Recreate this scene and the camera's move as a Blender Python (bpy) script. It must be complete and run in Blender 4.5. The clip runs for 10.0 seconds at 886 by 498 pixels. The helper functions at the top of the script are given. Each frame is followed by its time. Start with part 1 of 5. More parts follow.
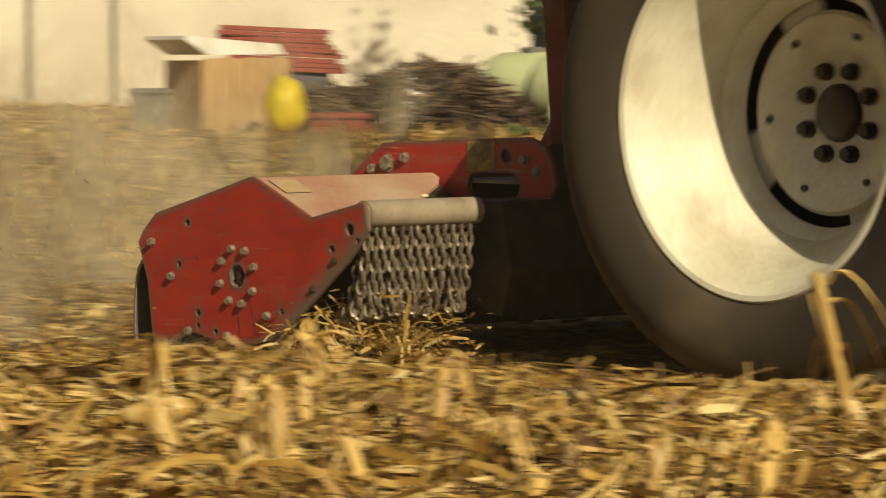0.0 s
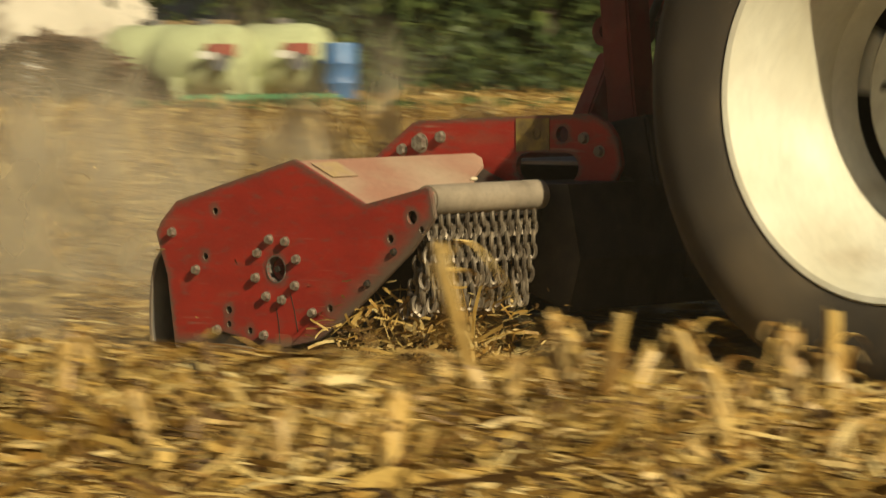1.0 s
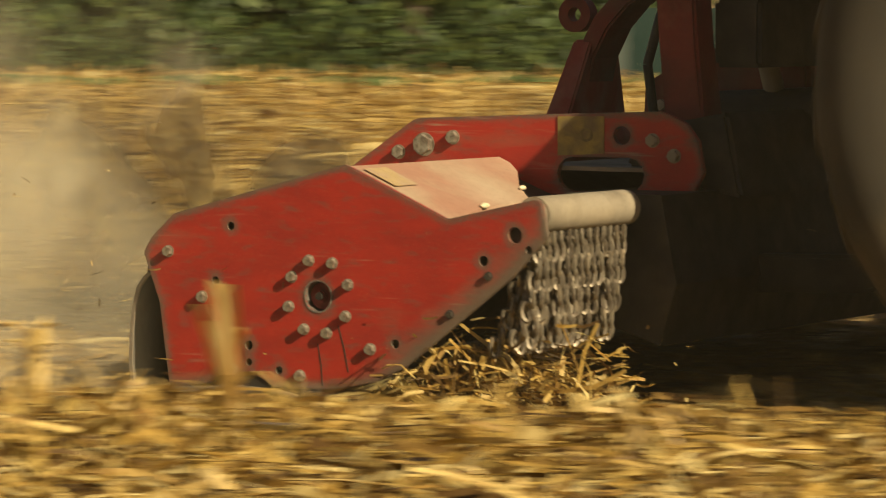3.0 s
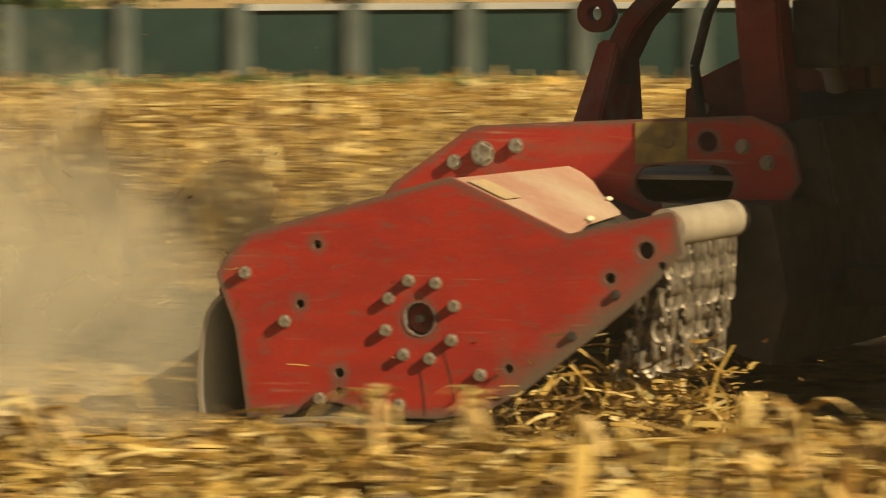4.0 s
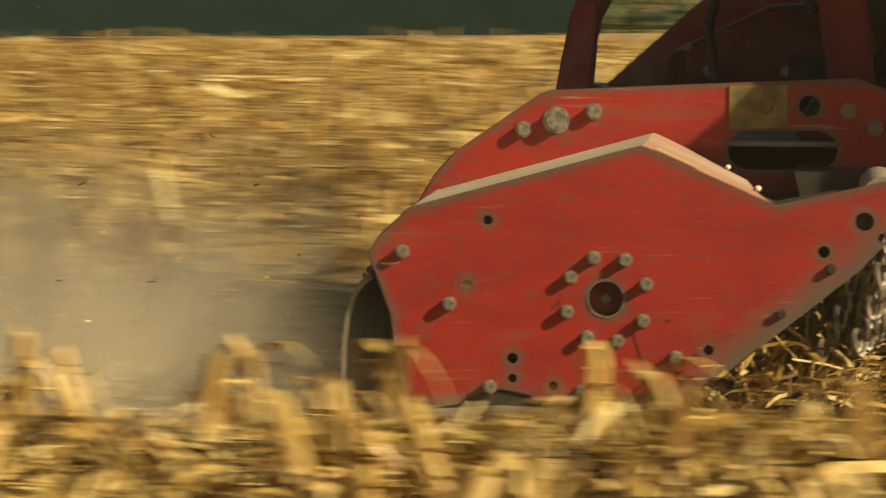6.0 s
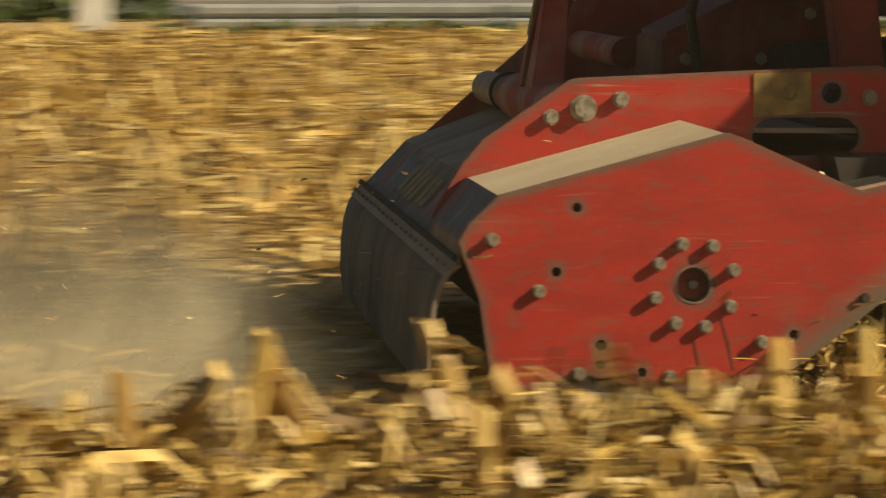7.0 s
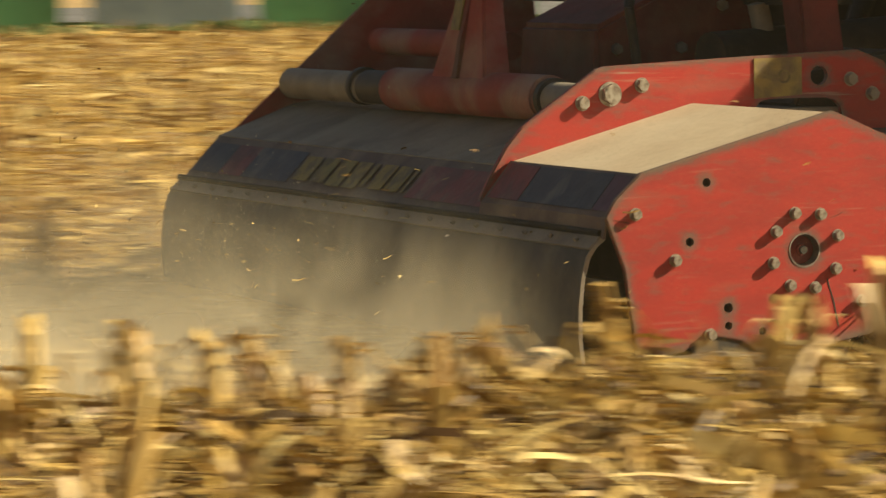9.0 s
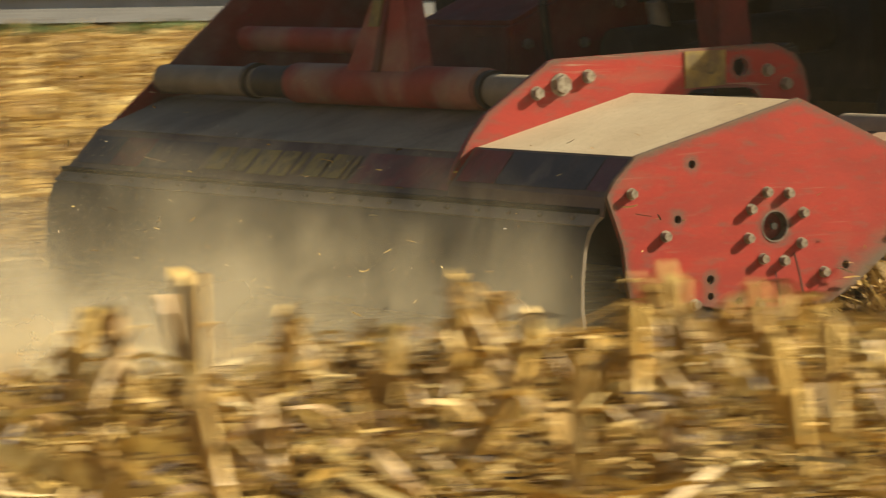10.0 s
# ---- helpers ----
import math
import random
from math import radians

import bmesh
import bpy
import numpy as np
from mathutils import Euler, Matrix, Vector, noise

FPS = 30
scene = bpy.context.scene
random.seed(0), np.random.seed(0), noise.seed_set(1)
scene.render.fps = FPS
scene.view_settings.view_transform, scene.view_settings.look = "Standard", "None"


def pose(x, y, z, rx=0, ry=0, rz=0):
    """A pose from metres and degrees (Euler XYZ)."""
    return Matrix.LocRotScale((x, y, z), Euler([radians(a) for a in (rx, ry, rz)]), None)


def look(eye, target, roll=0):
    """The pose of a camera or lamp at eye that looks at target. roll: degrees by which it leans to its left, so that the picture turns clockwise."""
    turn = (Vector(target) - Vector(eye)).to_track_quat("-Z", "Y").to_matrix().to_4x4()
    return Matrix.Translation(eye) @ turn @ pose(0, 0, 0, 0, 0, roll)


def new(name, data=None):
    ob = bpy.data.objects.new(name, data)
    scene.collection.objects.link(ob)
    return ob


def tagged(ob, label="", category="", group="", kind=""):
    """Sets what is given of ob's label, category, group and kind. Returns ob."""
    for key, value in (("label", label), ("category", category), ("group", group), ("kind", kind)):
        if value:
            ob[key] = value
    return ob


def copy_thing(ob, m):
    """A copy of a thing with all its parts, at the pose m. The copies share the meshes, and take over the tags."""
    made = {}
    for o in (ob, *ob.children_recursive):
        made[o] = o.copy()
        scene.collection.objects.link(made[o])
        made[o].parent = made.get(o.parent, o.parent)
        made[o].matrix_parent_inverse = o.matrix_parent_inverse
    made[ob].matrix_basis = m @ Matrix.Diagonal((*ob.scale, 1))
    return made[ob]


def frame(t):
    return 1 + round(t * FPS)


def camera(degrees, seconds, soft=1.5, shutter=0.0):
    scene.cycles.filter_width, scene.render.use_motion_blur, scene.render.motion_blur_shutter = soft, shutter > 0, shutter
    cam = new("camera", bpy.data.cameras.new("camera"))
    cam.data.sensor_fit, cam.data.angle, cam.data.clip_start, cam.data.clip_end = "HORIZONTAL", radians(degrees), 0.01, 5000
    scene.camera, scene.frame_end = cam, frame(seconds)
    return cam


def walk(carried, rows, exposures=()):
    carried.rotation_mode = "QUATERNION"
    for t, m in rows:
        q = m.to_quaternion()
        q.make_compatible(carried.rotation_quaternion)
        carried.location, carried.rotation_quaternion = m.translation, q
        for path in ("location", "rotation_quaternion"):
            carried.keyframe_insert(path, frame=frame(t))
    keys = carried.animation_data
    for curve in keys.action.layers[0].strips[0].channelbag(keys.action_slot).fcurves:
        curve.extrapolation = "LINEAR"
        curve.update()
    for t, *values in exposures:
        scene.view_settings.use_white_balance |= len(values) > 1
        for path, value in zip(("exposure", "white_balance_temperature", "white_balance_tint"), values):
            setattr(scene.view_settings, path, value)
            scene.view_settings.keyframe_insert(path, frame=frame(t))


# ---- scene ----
# The camera stands still beside the field and turns after the machine.
cam = camera(10.95, 10.0, soft=1.1, shutter=1.0)
EYE = (0.0, 0.0, 0.929)
# seconds, turn to the right from +Y, tilt, lean (degrees)
CAM_ROWS = [(0, -46.85, -2.50, -0.23), (0.5, -44.69, -2.61, -0.42), (1, -42.17, -2.88, -0.61), (1.5, -39.06, -3.21, -0.37),
            (2, -36.03, -2.99, -0.13), (2.2, -34.717, -3.035, -0.06), (3.3, -26.522, -3.15, 0.06), (3.5, -25.02, -3.15, -0.05), (4, -21.35, -3.16, -0.35), (4.5, -17.53, -3.26, 0.09),
            (5, -13.69, -3.40, -0.33), (5.5, -9.29, -3.46, -0.26), (5.7, -7.381, -3.57, -0.20), (6.8, 3.096, -3.855, -0.10), (7, 4.72, -3.85, -0.07), (7.5, 8.47, -3.82, -0.04),
            (8, 12.90, -3.83, -0.29), (8.5, 17.16, -3.81, -0.40), (9, 21.28, -3.83, -0.93), (9.5, 25.58, -3.92, -0.57),
            (10, 29.94, -3.82, -0.90)]


def ahead(turn, tilt):
    a, b = radians(turn), radians(tilt)
    return (EYE[0] + math.sin(a) * math.cos(b), EYE[1] + math.cos(a) * math.cos(b), EYE[2] + math.sin(b))


EXPOSURES = [(0, 0.0, 7000, 5), (1.0, 0.03, 7000, 5), (2.2, 0.24, 7250, 5), (3.3, 0.44, 7400, 5), (4.5, 0.50, 7450, 5), (5.6, 0.42, 7400, 5), (7.0, 0.50, 7100, 5), (8.0, 0.80, 7000, 5), (10, 0.98, 7000, 5)]
walk(cam, [(t, look(EYE, ahead(a, b), c)) for t, a, b, c in CAM_ROWS], EXPOSURES)

# ---- light ----
SUN_DIR = Vector((4.0, -1.4, 2.65)).normalized()
world = bpy.data.worlds.new("sky")
scene.world = world
world.use_nodes = True
wn = world.node_tree
sky = wn.nodes.new("ShaderNodeTexSky")
sky.sky_type = "NISHITA"
sky.sun_disc = False
sky.sun_elevation = math.asin(SUN_DIR.z)
sky.sun_rotation = math.atan2(SUN_DIR.x, SUN_DIR.y)
sky.dust_density = 3.0
wn.links.new(sky.outputs[0], wn.nodes["Background"].inputs[0])
wn.nodes["Background"].inputs[1].default_value = 0.031
sun_data = bpy.data.lights.new("sun", "SUN")
sun_data.energy, sun_data.angle, sun_data.color = 5.0, radians(0.6), (1.0, 0.87, 0.64)
sun = new("sun", sun_data)
sun.matrix_world = look(SUN_DIR * 50, (0, 0, 0))


# ---- materials ----
def mat(name, base, second=None, scale=6.0, rough=0.6, metal=0.0, bump=0.15, fine=60.0, mix=(0.42, 0.62), dust=None, dust_amount=0.0,
        dust_scale=3.0, island=None, stretch=(1, 1, 1), coat=0.0, thin=0.0, worn=None, vary=None, scuff=None):
    m = bpy.data.materials.new(name)
    m.use_nodes = True
    nt = m.node_tree
    n, l = nt.nodes, nt.links
    bsdf = n["Principled BSDF"]
    tc = n.new("ShaderNodeTexCoord")
    mp = n.new("ShaderNodeMapping")
    mp.inputs["Scale"].default_value = stretch
    l.new(tc.outputs["Object"], mp.inputs["Vector"])

    def noise_at(s, detail=5.0):
        t = n.new("ShaderNodeTexNoise")
        t.inputs["Scale"].default_value, t.inputs["Detail"].default_value = s, detail
        l.new(mp.outputs[0], t.inputs["Vector"])
        return t.outputs[0]

    def ramp(src, lo, hi):
        r = n.new("ShaderNodeMapRange")
        r.inputs["From Min"].default_value, r.inputs["From Max"].default_value = lo, hi
        l.new(src, r.inputs["Value"])
        return r.outputs[0]

    def blend(fac, a, b, how="MIX"):
        x = n.new("ShaderNodeMix")
        x.data_type, x.blend_type = "RGBA", how
        for sock, v in ((x.inputs[0], fac), (x.inputs[6], a), (x.inputs[7], b)):
            if hasattr(v, "is_output"):
                l.new(v, sock)
            else:
                sock.default_value = v if isinstance(v, float) else (*v, 1)
        return x.outputs[2]

    col = None
    if island:
        g = n.new("ShaderNodeNewGeometry")
        cr = n.new("ShaderNodeValToRGB")
        l.new(g.outputs["Random Per Island"], cr.inputs[0])
        els = cr.color_ramp.elements
        while len(els) < len(island):
            els.new(0.5)
        for k, (p, c) in enumerate(island):
            els[k].position, els[k].color = p, (*c, 1)
        col = cr.outputs[0]
    if second:
        col = blend(ramp(noise_at(scale), *mix), col or base, second) if not island else blend(ramp(noise_at(scale), *mix), col, second, "MULTIPLY")
    if vary:
        oi = n.new("ShaderNodeObjectInfo")
        col = blend(ramp(oi.outputs["Random"], 0.35, 1.0), col, vary)
    if dust:
        col = blend(ramp(noise_at(dust_scale, 8.0), 0.75 - dust_amount, 1.0 - dust_amount * 0.6), col or base, dust)
    if worn:
        # paint rubbed off along edges and round holes, and long thin scratches
        bv = n.new("ShaderNodeBevel")
        bv.samples = 6
        bv.inputs["Radius"].default_value = 0.040
        gn = n.new("ShaderNodeNewGeometry")
        dt = n.new("ShaderNodeVectorMath")
        dt.operation = "DOT_PRODUCT"
        l.new(bv.outputs[0], dt.inputs[0])
        l.new(gn.outputs["Normal"], dt.inputs[1])
        rub = n.new("ShaderNodeMath")
        rub.operation = "ADD"
        l.new(dt.outputs["Value"], rub.inputs[0])
        l.new(ramp(noise_at(38, 4.0), 0.2, 2.6), rub.inputs[1])
        inv = n.new("ShaderNodeMapRange")
        inv.inputs["From Min"].default_value, inv.inputs["From Max"].default_value = 1.112, 0.92
        l.new(rub.outputs[0], inv.inputs["Value"])
        col = blend(inv.outputs[0], col, worn)
        m2 = n.new("ShaderNodeMapping")
        m2.inputs["Rotation"].default_value = (0, radians(14), 0)
        m2.inputs["Scale"].default_value = (3.5, 1, 75)
        l.new(tc.outputs["Object"], m2.inputs["Vector"])
        t2 = n.new("ShaderNodeTexNoise")
        t2.inputs["Scale"].default_value, t2.inputs["Detail"].default_value = 1.6, 3.0
        l.new(m2.outputs[0], t2.inputs["Vector"])
        sc = n.new("ShaderNodeMath")
        sc.operation = "MULTIPLY"
        l.new(ramp(t2.outputs[0], 0.60, 0.71), sc.inputs[0])
        l.new(ramp(noise_at(6.5), 0.50, 0.72), sc.inputs[1])
        col = blend(sc.outputs[0], col, (0.40, 0.26, 0.18))
    if scuff:
        # paint rubbed to dusty steel along edges (lines in x and z with their outward normals) and round holes
        lines, rings, tone = scuff
        rag = noise_at(21, 6.0)

        def vec(op, v, c):
            k = n.new("ShaderNodeVectorMath")
            k.operation = op
            l.new(v, k.inputs[0])
            k.inputs[1].default_value = c
            return k

        def num(op, a, b):
            k = n.new("ShaderNodeMath")
            k.operation = op
            for sock, v in zip(k.inputs, (a, b)):
                if hasattr(v, "is_output"):
                    l.new(v, sock)
                else:
                    sock.default_value = v
            return k.outputs[0]

        flat = vec("MULTIPLY", tc.outputs["Object"], (1, 0, 1)).outputs[0]
        total = None
        for (px, pz), (nx, nz), width in lines:
            d = vec("DOT_PRODUCT", vec("SUBTRACT", flat, (px, 0, pz)).outputs[0], (nx, 0, nz)).outputs["Value"]
            m1 = ramp(num("ADD", d, num("MULTIPLY", rag, width * 1.6)), width * -0.55, width * 1.05)
            total = m1 if total is None else num("MAXIMUM", total, m1)
        for x, z, r in rings:
            d = vec("DISTANCE", flat, (x, 0, z)).outputs["Value"]
            total = num("MAXIMUM", total, num("MULTIPLY", ramp(num("ADD", d, num("MULTIPLY", rag, 0.026)), r + 0.030, r + 0.006), 0.62))
        col = blend(num("MULTIPLY", total, 0.88), col, tone)
    grain = noise_at(fine, 3.0)
    col = blend(0.25, col or base, blend(ramp(grain, 0.3, 0.7), (0.45, 0.45, 0.45), (1.0, 1.0, 1.0)), "MULTIPLY")
    l.new(col, bsdf.inputs["Base Color"])
    rr = n.new("ShaderNodeMapRange")
    rr.inputs["To Min"].default_value, rr.inputs["To Max"].default_value = max(0.02, rough - 0.1), min(1, rough + 0.12)
    l.new(noise_at(scale * 2.3), rr.inputs["Value"])
    l.new(rr.outputs[0], bsdf.inputs["Roughness"])
    bsdf.inputs["Metallic"].default_value = metal
    bsdf.inputs["Coat Weight"].default_value = coat
    if bump:
        b = n.new("ShaderNodeBump")
        b.inputs["Strength"].default_value, b.inputs["Distance"].default_value = bump, 0.004
        l.new(grain, b.inputs["Height"])
        l.new(b.outputs[0], bsdf.inputs["Normal"])
    if thin:
        tr = n.new("ShaderNodeBsdfTranslucent")
        l.new(col, tr.inputs[0])
        ms = n.new("ShaderNodeMixShader")
        ms.inputs[0].default_value = thin
        l.new(bsdf.outputs[0], ms.inputs[1])
        l.new(tr.outputs[0], ms.inputs[2])
        l.new(ms.outputs[0], n["Material Output"].inputs[0])
    return m


DUST = (0.42, 0.33, 0.22)
PLATE_HOLES = [(-0.226, 0.151, 0.0095), (-0.266, 0.027, 0.0095), (-0.179, -0.115, 0.0105), (-0.179, -0.153, 0.0085), (0.494, 0.149, 0.018), (0.417, 0.091, 0.0115),
               (0.528, 0.118, 0.009), (-0.10, -0.168, 0.009), (0.197, -0.098, 0.010)]
RED = mat("red_paint", (0.42, 0.027, 0.016), (0.34, 0.024, 0.016), scale=9, rough=0.52, bump=0.05, dust=(0.25, 0.12, 0.075), dust_amount=0.17, dust_scale=7, stretch=(0.5, 1, 1.6), fine=140, worn=(0.12, 0.10, 0.075))
# the plate that runs through the crop is rubbed bare and muddy along its lower front edge
RED_PLATE = mat("scuffed_red_paint", (0.42, 0.027, 0.016), (0.34, 0.024, 0.016), scale=9, rough=0.52, bump=0.05, dust=(0.25, 0.12, 0.075), dust_amount=0.17, dust_scale=7, stretch=(0.5, 1, 1.6), fine=140,
                worn=(0.12, 0.10, 0.075), scuff=((((0.38, 0.258), (0.62, -0.785), 0.038), ((-0.20, 0.483), (-0.256, 0.967), 0.008), ((-0.424, 0.192), (-0.976, -0.218), 0.013),
                                                 ((-0.407, 0.409), (-0.675, 0.738), 0.010), ((0.0, 0.053), (0.0, -1.0), 0.022), ((0.566, 0.445), (0.99, -0.13), 0.014)),
                                                [(x, z + 0.26, r) for x, z, r in PLATE_HOLES], (0.15, 0.118, 0.082)))
# dusty red, darkened to carry the tractor's shade in the colour
RED_SHADED = mat("shaded_dusty_red_paint", (0.18, 0.019, 0.015), (0.11, 0.017, 0.014), scale=6, rough=0.65, dust=(0.22, 0.15, 0.10), dust_amount=0.28, dust_scale=4)
# dustier red, lightened to hold the hazy sunlight on the rear parts
RED_DUSTY_LIT = mat("lightened_dusty_red_paint", (0.33, 0.05, 0.038), (0.25, 0.045, 0.034), scale=6, rough=0.75, dust=(0.38, 0.27, 0.19), dust_amount=0.34, dust_scale=5)
PALE = mat("dust_covered_paint", (0.37, 0.19, 0.125), (0.39, 0.26, 0.17), scale=5, rough=0.75, dust=(0.48, 0.36, 0.25), dust_amount=0.34, dust_scale=3)
CREAM = mat("dust_covered_top", (0.49, 0.37, 0.235), (0.55, 0.43, 0.28), scale=5, rough=0.8, dust=(0.62, 0.52, 0.36), dust_amount=0.40, dust_scale=3)
HOODM = mat("dusty_hood_steel", (0.30, 0.25, 0.18), (0.20, 0.16, 0.12), scale=5, rough=0.7, dust=DUST, dust_amount=0.3, dust_scale=3)
HOODSTRIP = mat("dusty_dark_band", (0.115, 0.075, 0.066), (0.16, 0.115, 0.09), scale=4, rough=0.65, dust=(0.28, 0.22, 0.16), dust_amount=0.30, dust_scale=6)
# red decals on the hood, and the bracket's painted shadow on the rear panel
DECAL_SHADOW_RED = mat("faded_red_decal_and_shadow", (0.20, 0.034, 0.036), (0.13, 0.034, 0.034), scale=14, rough=0.55, dust=(0.26, 0.19, 0.14), dust_amount=0.24, dust_scale=9)
DECAL_INK = mat("faded_blue_black_decal", (0.032, 0.035, 0.048), (0.055, 0.05, 0.058), scale=12, rough=0.5, dust=(0.22, 0.18, 0.15), dust_amount=0.22, dust_scale=9)
DECAL_PLUM = mat("faded_plum_decal", (0.10, 0.025, 0.05), (0.075, 0.025, 0.042), scale=12, rough=0.5, dust=(0.22, 0.18, 0.15), dust_amount=0.2, dust_scale=9)
DECAL = mat("yellow_decal", (0.30, 0.22, 0.05), (0.17, 0.12, 0.05), scale=20, rough=0.6)
PICTO = mat("worn_black_print", (0.13, 0.10, 0.035), (0.20, 0.15, 0.05), scale=40, rough=0.6)
PAPER = mat("warning_sticker", (0.44, 0.31, 0.15), (0.42, 0.29, 0.18), scale=25, rough=0.6)
STEEL = mat("dull_steel", (0.42, 0.38, 0.32), (0.28, 0.24, 0.20), scale=30, rough=0.45, metal=0.75, dust=DUST, dust_amount=0.2, dust_scale=18)
BOLTM = mat("bolt_steel", (0.46, 0.41, 0.33), (0.26, 0.21, 0.16), scale=60, rough=0.42, metal=0.6, fine=300)
CHAINM = mat("chain_steel", (0.27, 0.225, 0.165), (0.14, 0.11, 0.08), scale=40, rough=0.48, metal=0.55, dust=DUST, dust_amount=0.22, dust_scale=30, fine=250)
PIPE = mat("dusty_grey_pipe", (0.30, 0.25, 0.185), (0.20, 0.165, 0.12), scale=8, rough=0.6, dust=DUST, dust_amount=0.35, dust_scale=5)
# greasy steel, darkened so that the machinery's deep shade sits in its colour
DARK = mat("shaded_greasy_steel", (0.028, 0.023, 0.018), (0.05, 0.039, 0.028), scale=10, rough=0.6, dust=(0.12, 0.09, 0.06), dust_amount=0.14)
BLACK = mat("black_gap_shade", (0.012, 0.011, 0.010), (0.022, 0.020, 0.017), scale=12, rough=0.85)
EDGE = mat("bare_plate_edge", (0.30, 0.27, 0.23), (0.16, 0.12, 0.1), scale=30, rough=0.5, metal=0.5)
RUBBER = mat("rubber_flap", (0.06, 0.057, 0.052), (0.10, 0.092, 0.08), scale=5, rough=0.75, dust=(0.26, 0.22, 0.16), dust_amount=0.32, dust_scale=3)
TYRE = mat("tyre_rubber", (0.036, 0.028, 0.018), (0.062, 0.047, 0.028), scale=3, rough=0.85, dust=(0.15, 0.11, 0.062), dust_amount=0.22, dust_scale=2.5)
RIM = mat("cream_rim_paint", (0.71, 0.685, 0.55), (0.60, 0.565, 0.43), scale=4, rough=0.5, bump=0.06, dust=DUST, dust_amount=0.2, dust_scale=6)
HUBD = mat("dark_hub", (0.05, 0.032, 0.02), (0.02, 0.016, 0.012), scale=14, rough=0.5)
STRAW = [(0.0, (0.06, 0.034, 0.012)), (0.22, (0.22, 0.125, 0.034)), (0.45, (0.54, 0.35, 0.09)), (0.70, (0.67, 0.48, 0.16)), (0.88, (0.82, 0.66, 0.31)), (1.0, (0.44, 0.25, 0.06))]
LITTER = mat("maize_litter", (0.5, 0.3, 0.1), (0.62, 0.52, 0.36), scale=14, rough=0.55, island=STRAW, fine=160, bump=0.2, thin=0.18)
STALK = mat("maize_stalk_skin", (0.66, 0.45, 0.14), (0.46, 0.27, 0.065), scale=9, rough=0.45, dust=(0.84, 0.68, 0.34), dust_amount=0.30, dust_scale=11, stretch=(3, 3, 0.5), fine=120, vary=(0.30, 0.16, 0.045))
# far copy of the litter, paler and without the darkest browns
LITTER_FAR = mat("pale_litter", (0.5, 0.3, 0.1), (0.70, 0.62, 0.48), scale=3, rough=0.6, island=[(0.0, (0.20, 0.115, 0.035))] + STRAW[2:], fine=90, bump=0.1, thin=0.15)
STALKS = mat("stubble_skin", (0.5, 0.35, 0.13), (0.6, 0.5, 0.35), scale=6, rough=0.55, island=STRAW[1:], fine=80)
PITH = mat("pale_pith", (0.80, 0.70, 0.48), (0.6, 0.48, 0.28), scale=60, rough=0.8)
SOIL = mat("straw_strewn_soil", (0.31, 0.20, 0.085), (0.50, 0.34, 0.13), scale=2.2, rough=0.9, bump=0.4, fine=25, dust=(0.55, 0.38, 0.16), dust_amount=0.30, dust_scale=9)
DUSTM = mat("airborne_dust", (0.72, 0.62, 0.46), (0.64, 0.54, 0.40), scale=1.5, rough=1.0, bump=0, thin=0.5)


